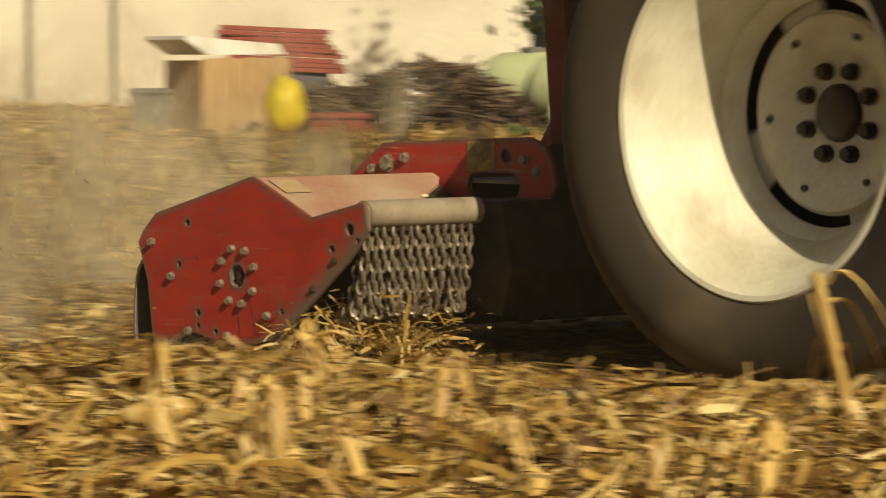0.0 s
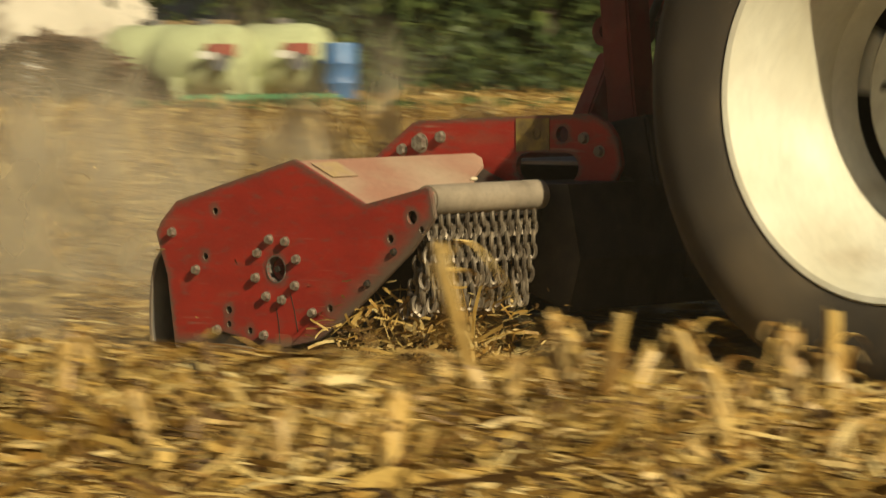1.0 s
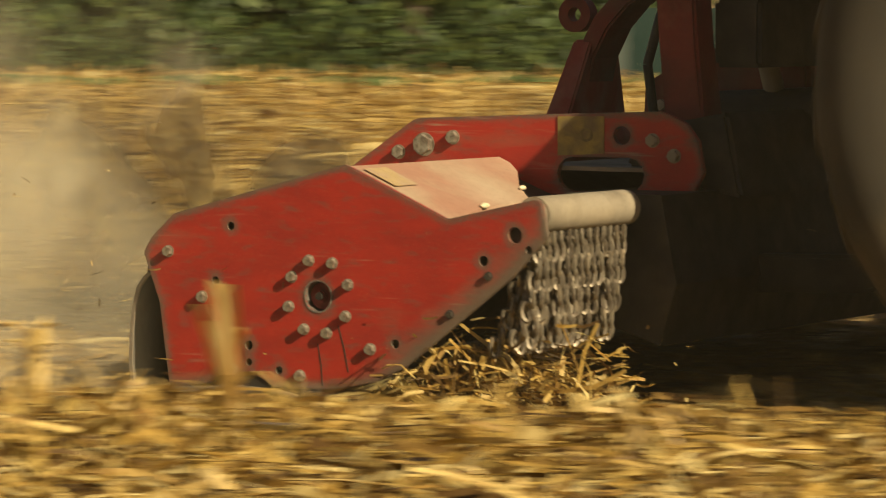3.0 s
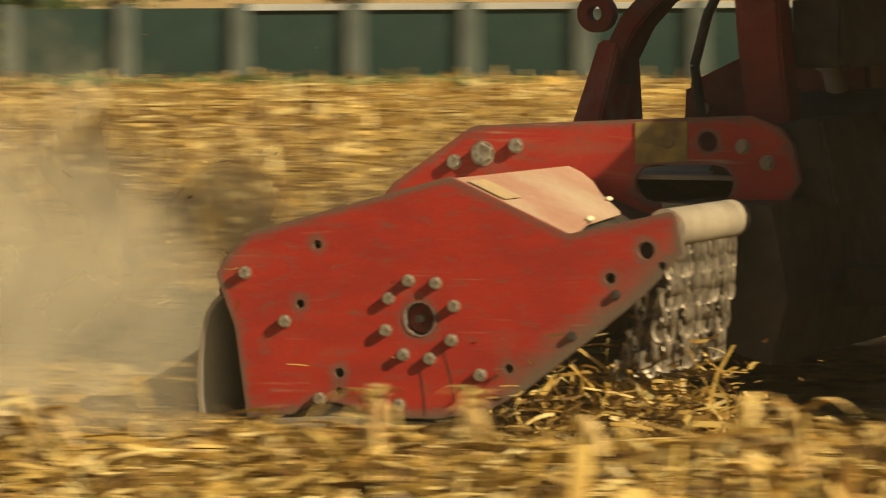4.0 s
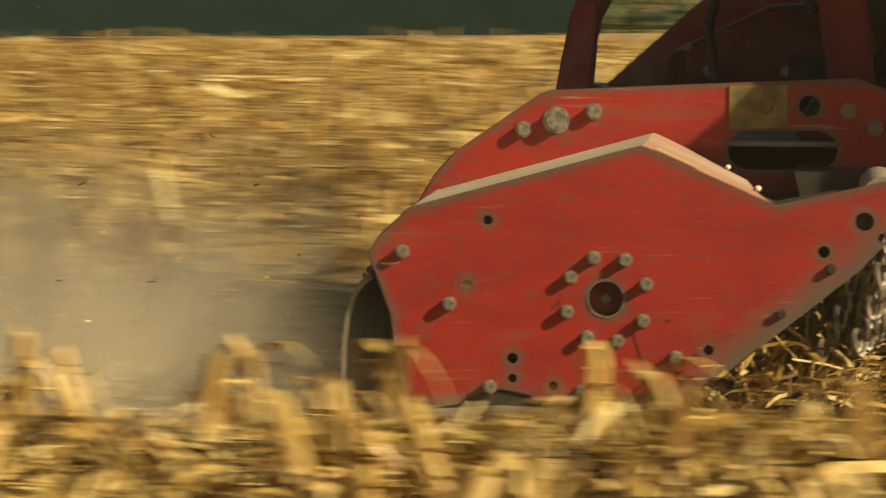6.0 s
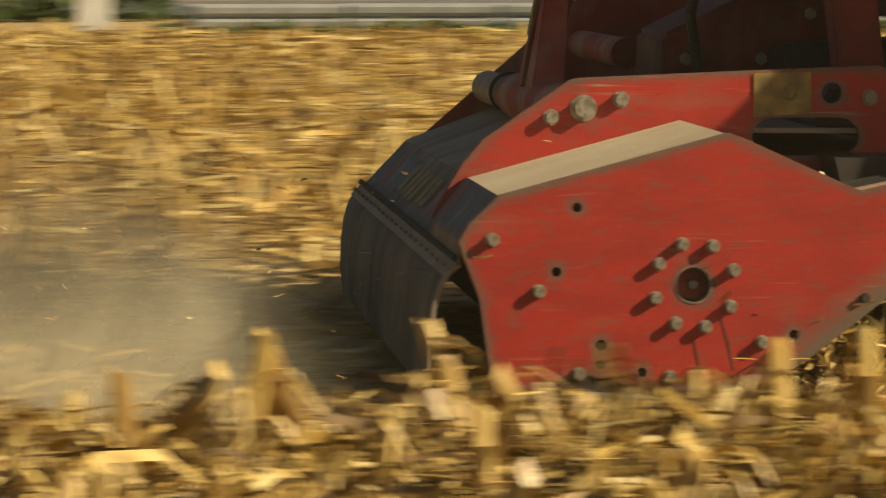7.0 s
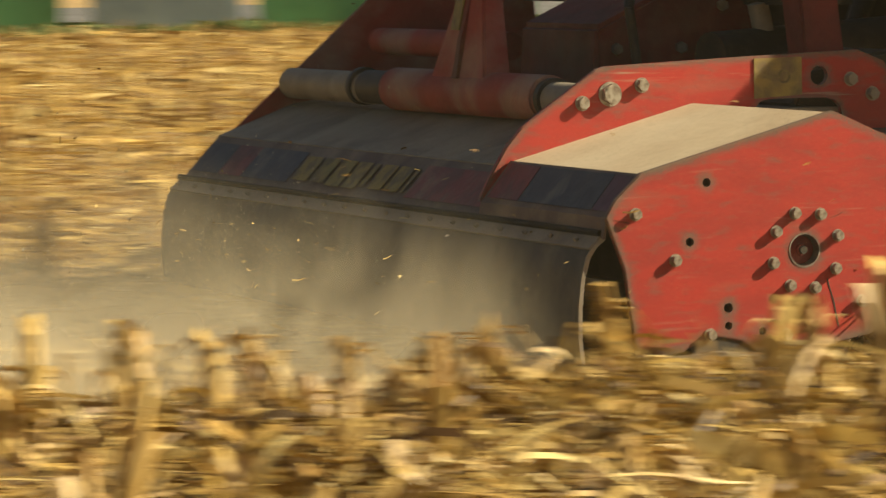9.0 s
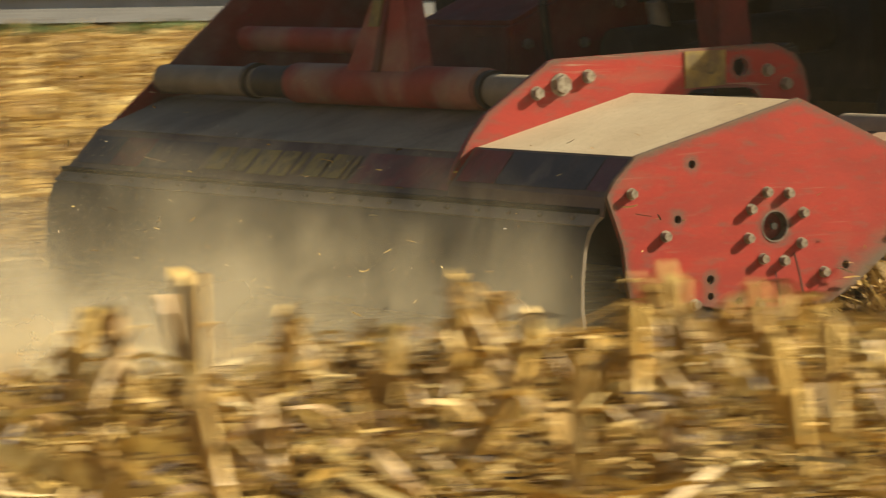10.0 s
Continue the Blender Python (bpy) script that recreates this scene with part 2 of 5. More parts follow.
def dust_veil(name, weight, haze):
    """Fine dust hanging in the air: dense low behind the rotor, higher and thinner further back."""
    m = bpy.data.materials.new(name)
    m.use_nodes = True
    n, l = m.node_tree.nodes, m.node_tree.links
    n.remove(n["Principled BSDF"])
    tc = n.new("ShaderNodeTexCoord")
    sep = n.new("ShaderNodeSeparateXYZ")
    l.new(tc.outputs["Object"], sep.inputs[0])

    def calc(op, a, b=0.0, clamp=False):
        x = n.new("ShaderNodeMath")
        x.operation, x.use_clamp = op, clamp
        for k, v in enumerate((a, b)):
            if hasattr(v, "is_output"):
                l.new(v, x.inputs[k])
            else:
                x.inputs[k].default_value = v
        return x.outputs[0]

    def step(v, lo, hi):
        r = n.new("ShaderNodeMapRange")
        r.interpolation_type = "SMOOTHSTEP"
        r.inputs["From Min"].default_value, r.inputs["From Max"].default_value = lo, hi
        l.new(v, r.inputs["Value"])
        return r.outputs[0]

    nz = n.new("ShaderNodeTexNoise")
    nz.inputs["Scale"].default_value, nz.inputs["Detail"].default_value, nz.inputs["Distortion"].default_value = 2.3, 5.0, 0.7
    l.new(tc.outputs["Object"], nz.inputs["Vector"])
    behind = calc("SUBTRACT", -0.42, sep.outputs[0])
    back = calc("MAXIMUM", behind, 0.0)
    top = calc("ADD", calc("MULTIPLY", calc("POWER", back, 0.35), 0.42), 0.17)
    rel = calc("ADD", calc("DIVIDE", sep.outputs[2], top), calc("MULTIPLY", calc("SUBTRACT", nz.outputs[0], 0.5), -0.9))
    low = step(rel, 1.15, 0.25)
    near = step(behind, 0.0, 0.22)
    far = step(back, 7.0, 2.0)
    a = calc("MULTIPLY", calc("MULTIPLY", low, near), calc("MULTIPLY", far, calc("ADD", calc("MULTIPLY", step(nz.outputs[0], 0.36, 0.66), 0.72), 0.28)))
    # a thin haze round the whole machine, added to lift its dark parts
    thin = calc("MULTIPLY", calc("MULTIPLY", step(sep.outputs[0], 2.9, 1.5), step(sep.outputs[2], 1.6, 0.5)), haze)
    a = calc("ADD", calc("MULTIPLY", a, weight), thin, True)
    d, t, c, mix1, mix2 = (n.new("ShaderNode" + k) for k in ("BsdfDiffuse", "BsdfTranslucent", "BsdfTransparent", "MixShader", "MixShader"))
    for k in (d, t):
        k.inputs[0].default_value = (0.60, 0.53, 0.385, 1)
    mix1.inputs[0].default_value = 0.5
    # grains scatter alike in all directions: one fixed shading direction for the whole sheet
    even = n.new("ShaderNodeCombineXYZ")
    for k, v in enumerate((0.45, -0.75, 0.48)):
        even.inputs[k].default_value = v
    for k in (d, t):
        l.new(even.outputs[0], k.inputs["Normal"])
    l.new(d.outputs[0], mix1.inputs[1])
    l.new(t.outputs[0], mix1.inputs[2])
    l.new(a, mix2.inputs[0])
    l.new(c.outputs[0], mix2.inputs[1])
    l.new(mix1.outputs[0], mix2.inputs[2])
    l.new(mix2.outputs[0], n["Material Output"].inputs[0])
    return m


VEIL = dust_veil("dust_in_the_air", 0.42, 0.006)
VEIL_DENSE = dust_veil("dense_dust_in_the_air", 0.66, 0.0)
VEIL_THICK = dust_veil("thick_dust_in_the_air", 0.37, 0.0)


# ---- mesh helpers ----
def part(name, bm, material, parent=None, label="", smooth=False, lift=0.0, bevel=0.0):
    """Links a bmesh as one mesh object under a thing or a part."""
    if bevel:
        bm.normal_update()
        sharp = [e for e in bm.edges if len(e.link_faces) == 2 and e.calc_face_angle(0) > 0.6]
        bmesh.ops.bevel(bm, geom=sharp, offset=bevel, segments=2, affect="EDGES", clamp_overlap=True)
    if lift:
        bmesh.ops.translate(bm, verts=bm.verts, vec=(0, 0, lift))
    me = bpy.data.meshes.new(name)
    bmesh.ops.recalc_face_normals(bm, faces=bm.faces)
    bm.to_mesh(me)
    bm.free()
    me.materials.append(material)
    if smooth:
        me.shade_smooth()
        me.set_sharp_from_angle(angle=radians(40))
    ob = new(name, me)
    if parent:
        ob.parent = parent
    if label:
        tagged(ob, label)
    return ob


def twin(name, ob, parent, m):
    """Another part on the same mesh."""
    o = new(name, ob.data)
    o.parent = parent
    o.matrix_basis = m
    return o


def box(bm, x0, x1, y0, y1, z0, z1):
    m = Matrix.LocRotScale(((x0 + x1) / 2, (y0 + y1) / 2, (z0 + z1) / 2), None, (abs(x1 - x0), abs(y1 - y0), abs(z1 - z0)))
    bmesh.ops.create_cube(bm, size=1, matrix=m)
    return bm


def prism(bm, poly, y0, y1):
    """A plate whose outline is given in x and z, between y0 and y1."""
    a = [bm.verts.new((x, y0, z)) for x, z in poly]
    b = [bm.verts.new((x, y1, z)) for x, z in poly]
    bm.faces.new(a)
    bm.faces.new(b[::-1])
    k = len(poly)
    for i in range(k):
        bm.faces.new((a[i], b[i], b[(i + 1) % k], a[(i + 1) % k]))
    return bm


def rod(bm, p, q, r, n=16, r2=None, caps=True):
    p, q = Vector(p), Vector(q)
    d = q - p
    m = Matrix.Translation((p + q) / 2) @ d.to_track_quat("Z", "Y").to_matrix().to_4x4()
    bmesh.ops.create_cone(bm, segments=n, radius1=r, radius2=r if r2 is None else r2, depth=d.length, cap_ends=caps, cap_tris=False, matrix=m)
    return bm


def sheet(bm, line, y0, y1, t, ny=1):
    """A folded sheet of thickness t: a line in x and z, drawn out from y0 to y1."""
    rows = []
    for i, (x, z) in enumerate(line):
        a = line[max(0, i - 1)]
        b = line[min(len(line) - 1, i + 1)]
        d = Vector((b[0] - a[0], b[1] - a[1])).normalized()
        rows.append(((x, z), (x + d.y * t, z - d.x * t)))
    outline = [r[0] for r in rows] + [r[1] for r in rows[::-1]]
    return prism(bm, outline, y0, y1)


def lathe(bm, profile, n=64, axis_y=True, centre=(0, 0, 0)):
    """Turns a closed profile of (radius, y) about the y axis."""
    rings = []
    for i in range(n):
        a = 2 * math.pi * i / n
        rings.append([bm.verts.new((centre[0] + r * math.cos(a), centre[1] + y, centre[2] + r * math.sin(a))) for r, y in profile])
    for i in range(n):
        p, q = rings[i], rings[(i + 1) % n]
        for j in range(len(profile) - 1):
            bm.faces.new((p[j], p[j + 1], q[j + 1], q[j]))
    return bm


def cut(ob, bm):
    """Cuts real holes into a part and leaves its mesh finished."""
    me = bpy.data.meshes.new("cutter")
    bmesh.ops.recalc_face_normals(bm, faces=bm.faces)
    bm.to_mesh(me)
    bm.free()
    c = new("cutter", me)
    mod = ob.modifiers.new("holes", "BOOLEAN")
    mod.operation, mod.object, mod.solver = "DIFFERENCE", c, "EXACT"
    bpy.context.view_layer.update()
    done = bpy.data.meshes.new_from_object(ob.evaluated_get(bpy.context.evaluated_depsgraph_get()))
    ob.modifiers.clear()
    ob.data = done
    bpy.data.objects.remove(c)


def polar(azimuth, distance, z=0.0):
    a = radians(azimuth)
    return Vector((distance * math.sin(a), distance * math.cos(a), z))


B = bmesh.new
TRACK = 8.829          # the machine's near side runs this far from the camera
LIFT = 0.26            # height of the rotor's axle over the ground


# ---- ground ----
def ground_sheet():
    bm = B()
    xs = [-3000, -400, -120, -60] + [-40 + i * 1.0 for i in range(81)] + [60, 120, 400, 3000]
    ys = [-3000, -400, -60, -10, 0, 3] + [4 + i * 0.5 for i in range(20)] + [14 + i * 1.0 for i in range(40)] + [60, 80, 120, 400, 3000]
    grid = [[bm.verts.new((x, y, -0.02 + 0.03 * noise.noise(Vector((x * 0.6, y * 0.9, 3.0))) if abs(x) < 100 and -5 < y < 60 else -0.02)) for y in ys] for x in xs]
    for i in range(len(xs) - 1):
        for j in range(len(ys) - 1):
            bm.faces.new((grid[i][j], grid[i + 1][j], grid[i + 1][j + 1], grid[i][j + 1]))
    ob = part("ground", bm, SOIL, smooth=True)
    return tagged(ob, "brown stubble field soil strewn with straw", "ground", kind="structure")


ground_sheet()


def scatter(name, count, place, size, label, category, material=LITTER, seed=1, tumble=1.0):
    """Bent strips of leaf and husk, joined: place(rng, n) gives x, y, z; size(rng, n, x, y) gives length and width."""
    rng = np.random.default_rng(seed)
    x, y, z = place(rng, count)
    ln, w = size(rng, count, x, y)
    yaw = rng.uniform(0, 2 * np.pi, count)
    pitch = rng.normal(0, 0.24 * tumble, count)
    roll = rng.normal(0, 0.7 * tumble, count)
    curl = rng.normal(0, 0.17 * tumble, count)
    verts = np.zeros((count, 8, 3))
    for k, s in enumerate((-0.5, -0.17, 0.17, 0.5)):
        lx = s * ln
        lz = curl * ln * (0.25 - s * s) * 1.6
        for e, side in enumerate((-1, 1)):
            taper = 1.0 - 0.45 * abs(s) * 2 * (0.5 + 0.5 * side * 0.6)
            ly = side * w / 2 * taper
            py, pz = ly * np.cos(roll), lz + ly * np.sin(roll)
            qx, qz = lx * np.cos(pitch) - pz * np.sin(pitch), lx * np.sin(pitch) + pz * np.cos(pitch)
            verts[:, k * 2 + e, 0] = x + qx * np.cos(yaw) - py * np.sin(yaw)
            verts[:, k * 2 + e, 1] = y + qx * np.sin(yaw) + py * np.cos(yaw)
            verts[:, k * 2 + e, 2] = np.maximum(z + qz, -0.03)
    quad = np.array([[0, 1, 3, 2], [2, 3, 5, 4], [4, 5, 7, 6]])
    faces = (quad[None] + 8 * np.arange(count)[:, None, None]).reshape(-1, 4)
    ob = mesh_of(name, verts.reshape(-1, 3), faces, material)
    return tagged(ob, label, category, kind="stuff")


def mesh_of(name, verts, faces, material, parent=None):
    me = bpy.data.meshes.new(name)
    k = faces.shape[1]
    me.vertices.add(len(verts))
    me.vertices.foreach_set("co", np.ascontiguousarray(verts, dtype=np.float32).ravel())
    me.loops.add(faces.size)
    me.loops.foreach_set("vertex_index", np.ascontiguousarray(faces, dtype=np.int32).ravel())
    me.polygons.add(len(faces))
    me.polygons.foreach_set("loop_start", np.arange(0, faces.size, k, dtype=np.int32))
    me.update(calc_edges=True)
    me.validate()
    me.materials.append(material)
    ob = new(name, me)
    if parent:
        ob.parent = parent
    return ob


def near_place(rng, n):
    y = rng.uniform(5.6, TRACK + 0.02, n)
    x = rng.uniform(-15.0, 9.0, n)
    z = np.abs(rng.normal(0, 0.035, n)) + 0.035 * (np.sin(x * 2.1 + y * 3) * np.sin(y * 4.4 - x) + 1) * 0.6
    z = z * np.where(y > 7.9, 0.45, 1.0)
    return x, y, z


def near_size(rng, n, x, y):
    ln = rng.gamma(1.6, 0.05, n) + 0.02
    return np.minimum(ln, 0.42), rng.gamma(1.7, 0.0055, n) + 0.0025


scatter("near_litter", 125000, near_place, near_size, "loose golden maize leaves, husks and straw on soil", "crop litter", seed=3)
scatter("torn_leaves", 9000, near_place, lambda rng, n, x, y: (rng.uniform(0.06, 0.24, n), rng.uniform(0.006, 0.019, n)), "curled torn maize leaves lying over the straw", "crop litter", seed=8, tumble=1.9)


def far_place(rng, n):
    y = TRACK + 36.0 * rng.uniform(0, 1, n) ** 1.35
    x = rng.uniform(-1.42, 0.85, n) * (y + 3)
    behind = (y < TRACK + 2.9)
    z = np.abs(rng.normal(0, 0.035, n)) * np.where(behind, 0.5, 1.0)
    return x, y, z


def far_size(rng, n, x, y):
    grow = 0.8 + (y - TRACK) / 34
    return (rng.gamma(1.8, 0.045, n) + 0.04) * grow, (rng.gamma(2.0, 0.009, n) + 0.008) * grow


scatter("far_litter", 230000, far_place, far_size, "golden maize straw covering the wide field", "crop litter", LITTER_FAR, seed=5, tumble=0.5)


# ---- standing stubble ----
def stalk_parts(seed, height):
    """A cut maize stalk: a ribbed, slightly bent cane with a node and a slanting torn top, clinging sheaths and torn leaves."""
    r = random.Random(seed)
    stalk = tagged(new("maize_stalk"), "cut golden maize stalk standing in the field", "stalk", "maize stubble")
    bm = B()
    n, r0 = 9, r.uniform(0.0125, 0.0175)
    levels = [0, 0.25, 0.48, 0.5, 0.52, 0.8, 1.0]
    rings = []
    bend = r.uniform(-0.05, 0.05), r.uniform(-0.05, 0.05)
    slant = r.uniform(-0.6, 0.6)
    for h in levels:
        rr = r0 * (1.25 - 0.3 * h) * (1.18 if h == 0.5 else 1.0)
        ring = []
        for k in range(n):
            a = 2 * math.pi * k / n
            q = rr * (1 + (0.10 if k % 2 else -0.05))
            z = h * height
            if h == 1.0:
                z += slant * rr * math.cos(a) * 1.6 + r.uniform(-0.012, 0.016)
            ring.append(bm.verts.new((q * math.cos(a) + bend[0] * h * h, q * math.sin(a) + bend[1] * h * h, z - 0.03)))
        rings.append(ring)
    for p, q in zip(rings, rings[1:]):
        for k in range(n):
            bm.faces.new((p[k], p[(k + 1) % n], q[(k + 1) % n], q[k]))
    bm.faces.new(rings[-1])
    part("cane", bm, STALK, stalk, smooth=True)
    for _ in range(r.randint(1, 3)):
        a, z0, z1 = r.uniform(0, 6.28), height * r.uniform(0.0, 0.3), height * r.uniform(0.6, 1.05)
        out, last, bm = r.uniform(0.004, 0.012), None, B()
        for s in range(5):
            u = s / 4
            rr = r0 * 1.26 + out * u * u * 2.2
            e = [bm.verts.new((rr * math.cos(a + v) + bend[0] * u * u, rr * math.sin(a + v) + bend[1] * u * u, z0 + (z1 - z0) * u - 0.03)) for v in (-0.8, -0.3, 0.3, 0.8)]
            if last:
                for k in range(3):
                    bm.faces.new((last[k], last[k + 1], e[k + 1], e[k]))
            last = e
        part("sheath", bm, STALK, stalk, smooth=True)
    for _ in range(r.randint(4, 7)):
        a, z0 = r.uniform(0, 6.28), height * r.uniform(0.25, 0.98)
        w, ln = r.uniform(0.005, 0.014), r.uniform(0.06, 0.24)
        rise, drop = r.uniform(0.2, 1.1), r.uniform(0.9, 2.2)
        last, bm = None, B()
        for s in range(7):
            u = s / 6
            d = r0 + ln * u * 0.7
            z = z0 + ln * (rise * u - drop * u * u)
            c, sn = math.cos(a + 0.5 * u), math.sin(a + 0.5 * u)
            e = [bm.verts.new((c * d - sn * v, sn * d + c * v, max(-0.02, z - 0.03 + abs(v) * 0.8))) for v in (-w * (1.1 - u), 0.0, w * (1.1 - u))]
            if last:
                bm.faces.new((last[0], last[1], e[1], e[0]))
                bm.faces.new((last[1], last[2], e[2], e[1]))
            last = e
        part("leaf", bm, STALK, stalk, smooth=True)
    return stalk


# canes that stand out: x, y, height, lean to the right in degrees
CANES_A = [(-6.55, 7.73, 0.27, 18), (-6.51, 8.1, 0.24, -14), (-6.21, 8.1, 0.23, 2), (-6.96, 8.1, 0.24, 5), (-7.23, 8.1, 0.43, -5), (-6.71, 7.78, 0.25, 24), (-6.54, 8.1, 0.23, -17),
           (-6.31, 8.1, 0.23, -2), (-6.18, 8.1, 0.26, 0), (-5.94, 8.1, 0.26, 0), (-4.95, 8.1, 0.32, 0), (-5.43, 8.1, 0.24, -6), (-6.02, 8.1, 0.24, 66), (-5.25, 7.35, 0.24, -42)]
CANES_B = [(-1.53, 7.5, 0.42, -10), (-3.09, 8.1, 0.17, 3), (-4.01, 8.1, 0.14, 0), (-3.31, 8.1, 0.17, 0), (-2.85, 8.1, 0.16, 3), (-2.58, 8.1, 0.17, -5), (-2.43, 8.1, 0.16, -6), (-2.37, 8.1, 0.13, 4),
           (-1.67, 7.87, 0.28, -6), (-1.62, 7.97, 0.23, -8), (-1.50, 7.90, 0.25, -2), (-1.43, 8.1, 0.15, -38), (-1.28, 8.1, 0.21, 0), (-0.97, 8.1, 0.22, 4), (-0.74, 8.1, 0.22, 0)]
CANES_C = [(0.67, 7.66, 0.23, -6), (1.32, 7.48, 0.27, -2), (1.68, 8.1, 0.20, -4), (1.19, 7.50, 0.25, -5), (1.53, 8.1, 0.19, 0), (2.56, 8.1, 0.23, -2), (2.62, 7.72, 0.10, -13), (2.79, 8.1, 0.22, -8),
           (2.96, 8.1, 0.18, 4), (3.17, 8.1, 0.20, -7), (3.29, 8.1, 0.19, -6), (2.99, 7.93, 0.16, 18), (3.77, 7.47, 0.30, 3), (4.09, 7.71, 0.22, -5), (4.55, 7.74, 0.24, -1),
           (4.31, 7.67, 0.14, -17), (5.05, 7.93, 0.23, 5), (3.90, 7.99, 0.22, -11)]


def standing_stalks():
    """Cut canes in rows along the track, each a thing of its own."""
    r = random.Random(21)

    def plant(x, y, h, lean, nod):
        k = max(0, min(11, round((h - 0.10) / 0.025) + r.choice((-1, 0, 0))))
        m = pose(x, y, 0, nod, lean, 0) @ pose(0, 0, 0, 0, 0, r.uniform(0, 360))
        if k in made:
            copy_thing(made[k], m)
        else:
            made[k] = stalk_parts(40 + k, 0.13 + 0.028 * k)
            made[k].matrix_basis = m

    made = {}
    for x, y, h, lean in CANES_A + CANES_B + CANES_C:
        plant(x, y, h, lean, r.gauss(0, 5))
    spots = []
    for y0 in (7.75, 7.0, 6.3):
        x = -13.6
        while x < 8.2:
            x += r.uniform(0.08, 0.24)
            keep = 0.12 if x < -8.6 else 0.35 if x < -7.6 else 0.62 if x < -4.9 else 0.35 if x < -2.4 else 0.90
            if r.random() < keep:
                spots.append((x, y0 + r.gauss(0, 0.10)))
    r.shuffle(spots)
    for x, y in spots[:290]:
        h = r.uniform(0.10, 0.24) if x < -4.9 else r.uniform(0.06, 0.12) if x < -2.4 else r.uniform(0.14, 0.28)
        plant(x, y, h, r.gauss(0, 14), r.gauss(0, 10))


standing_stalks()


def row_litter(rng, n):
    """Husks and torn leaves caught between the standing canes, where the stubble is thickest."""
    x = np.concatenate([rng.uniform(-2.3, 8.5, n * 3 // 4), rng.uniform(-7.6, -4.4, n - n * 3 // 4)])
    y = rng.choice([7.75, 7.35, 7.0, 6.5], n) + rng.normal(0, 0.13, n)
    z = 0.03 + 0.15 * rng.uniform(0, 1, n) ** 1.3 * (0.6 + 0.4 * np.sin(x * 5.3 + y * 2.0)) * np.where(x < -4, 0.6, 1.0)
    return x, y, z


scatter("caught_leaves", 26000, row_litter, lambda rng, n, x, y: (rng.gamma(2.2, 0.030, n) + 0.03, rng.gamma(2.0, 0.0042, n) + 0.003), "dry leaves and husks caught among the maize stubble", "crop litter", seed=17, tumble=2.2)
tall_stalk = stalk_parts(77, 0.51)
tagged(tall_stalk, "tall maize stalk in the mulcher's way, knocked down", "stalk", "maize stubble")


def maize_cob():
    bm = B()
    bmesh.ops.create_uvsphere(bm, u_segments=20, v_segments=14, radius=1.0)
    for v in bm.verts:
        v.co = Vector((v.co.x * 0.085 * (1 - 0.12 * v.co.x), v.co.y * 0.033, v.co.z * 0.033)) * (1 + 0.05 * noise.noise(v.co * 6))
    ob = tagged(part("maize_cob", bm, STALK, smooth=True), "pale golden maize cob lying on the straw", "maize cob")
    ob.matrix_basis = pose(-7.99, 6.62, 0.115, 0, -8, 48)


maize_cob()


def far_stubble():
    """Rows of short canes to the far edge of the field."""
    rng = np.random.default_rng(11)
    rows = []
    for y0 in np.arange(TRACK + 3.4, 44.5, 0.75):
        step = 0.17 + (y0 - TRACK) * 0.006
        x = np.arange(-1.42 * (y0 + 3), 0.85 * (y0 + 3), step)
        x = x + rng.normal(0, 0.05, len(x))
        rows.append(np.c_[x, y0 + rng.normal(0, 0.06, len(x))])
    p = np.concatenate(rows)
    p = p[rng.random(len(p)) < 0.75]
    n = len(p)
    h, r = rng.uniform(0.06, 0.19, n), rng.uniform(0.011, 0.019, n)
    lean = rng.normal(0, 0.05, (n, 2))
    v = np.zeros((n, 10, 3))
    for k in range(5):
        a = 2 * np.pi * k / 5
        for e in (0, 1):
            v[:, k * 2 + e, 0] = p[:, 0] + r * np.cos(a) + lean[:, 0] * e
            v[:, k * 2 + e, 1] = p[:, 1] + r * np.sin(a) + lean[:, 1] * e
            v[:, k * 2 + e, 2] = np.where(e, h + r * np.cos(a + p[:, 0] * 9), -0.03)
    q = np.array([[2 * k, 2 * ((k + 1) % 5), 2 * ((k + 1) % 5) + 1, 2 * k + 1] for k in range(5)])
    faces = (q[None] + 10 * np.arange(n)[:, None, None]).reshape(-1, 4)
    tagged(mesh_of("stubble", v.reshape(-1, 3), faces, STALKS), "rows of short dry maize stubble", "stubble", kind="stuff")


far_stubble()


# ---- the mulcher: x forward, y away from the camera, heights from the rotor's axle ----
PLATE = [(-0.458, 0.086), (-0.436, 0.122), (-0.377, 0.176), (0.05, 0.290), (0.069, 0.294), (0.085, 0.288), (0.326, 0.180), (0.545, 0.228), (0.558, 0.222),
         (0.574, 0.150), (0.536, 0.108), (0.486, 0.056), (0.41, -0.004), (0.30, -0.090), (0.22, -0.150), (0.148, -0.186), (0.04, -0.207), (-0.115, -0.207),
         (-0.150, -0.186), (-0.203, -0.176), (-0.24, -0.18), (-0.285, -0.205), (-0.389, -0.222), (-0.402, -0.13), (-0.416, -0.027)]
BRACKET = [(-0.452, 0.085), (-0.425, 0.14), (-0.385, 0.205), (-0.345, 0.25), (-0.165, 0.372), (-0.145, 0.378), (0.206, 0.392), (0.49, 0.402), (0.555, 0.375), (0.585, 0.335),
           (0.60, 0.262), (0.56, 0.19), (0.36, 0.14), (0.20, 0.12), (0.0, 0.10)]
BY = 0.722


def hexbolt(r, h):
    """A hexagon head on a round washer, pointing to the camera."""
    bm = rod(B(), (0, 0.001, 0), (0, -0.002, 0), r * 1.2, 20)
    rod(bm, (0, -0.002, 0), (0, -h, 0), r, 6)
    rod(bm, (0, -h, 0), (0, -h - 0.0015, 0), r * 0.82, 16)
    return bm


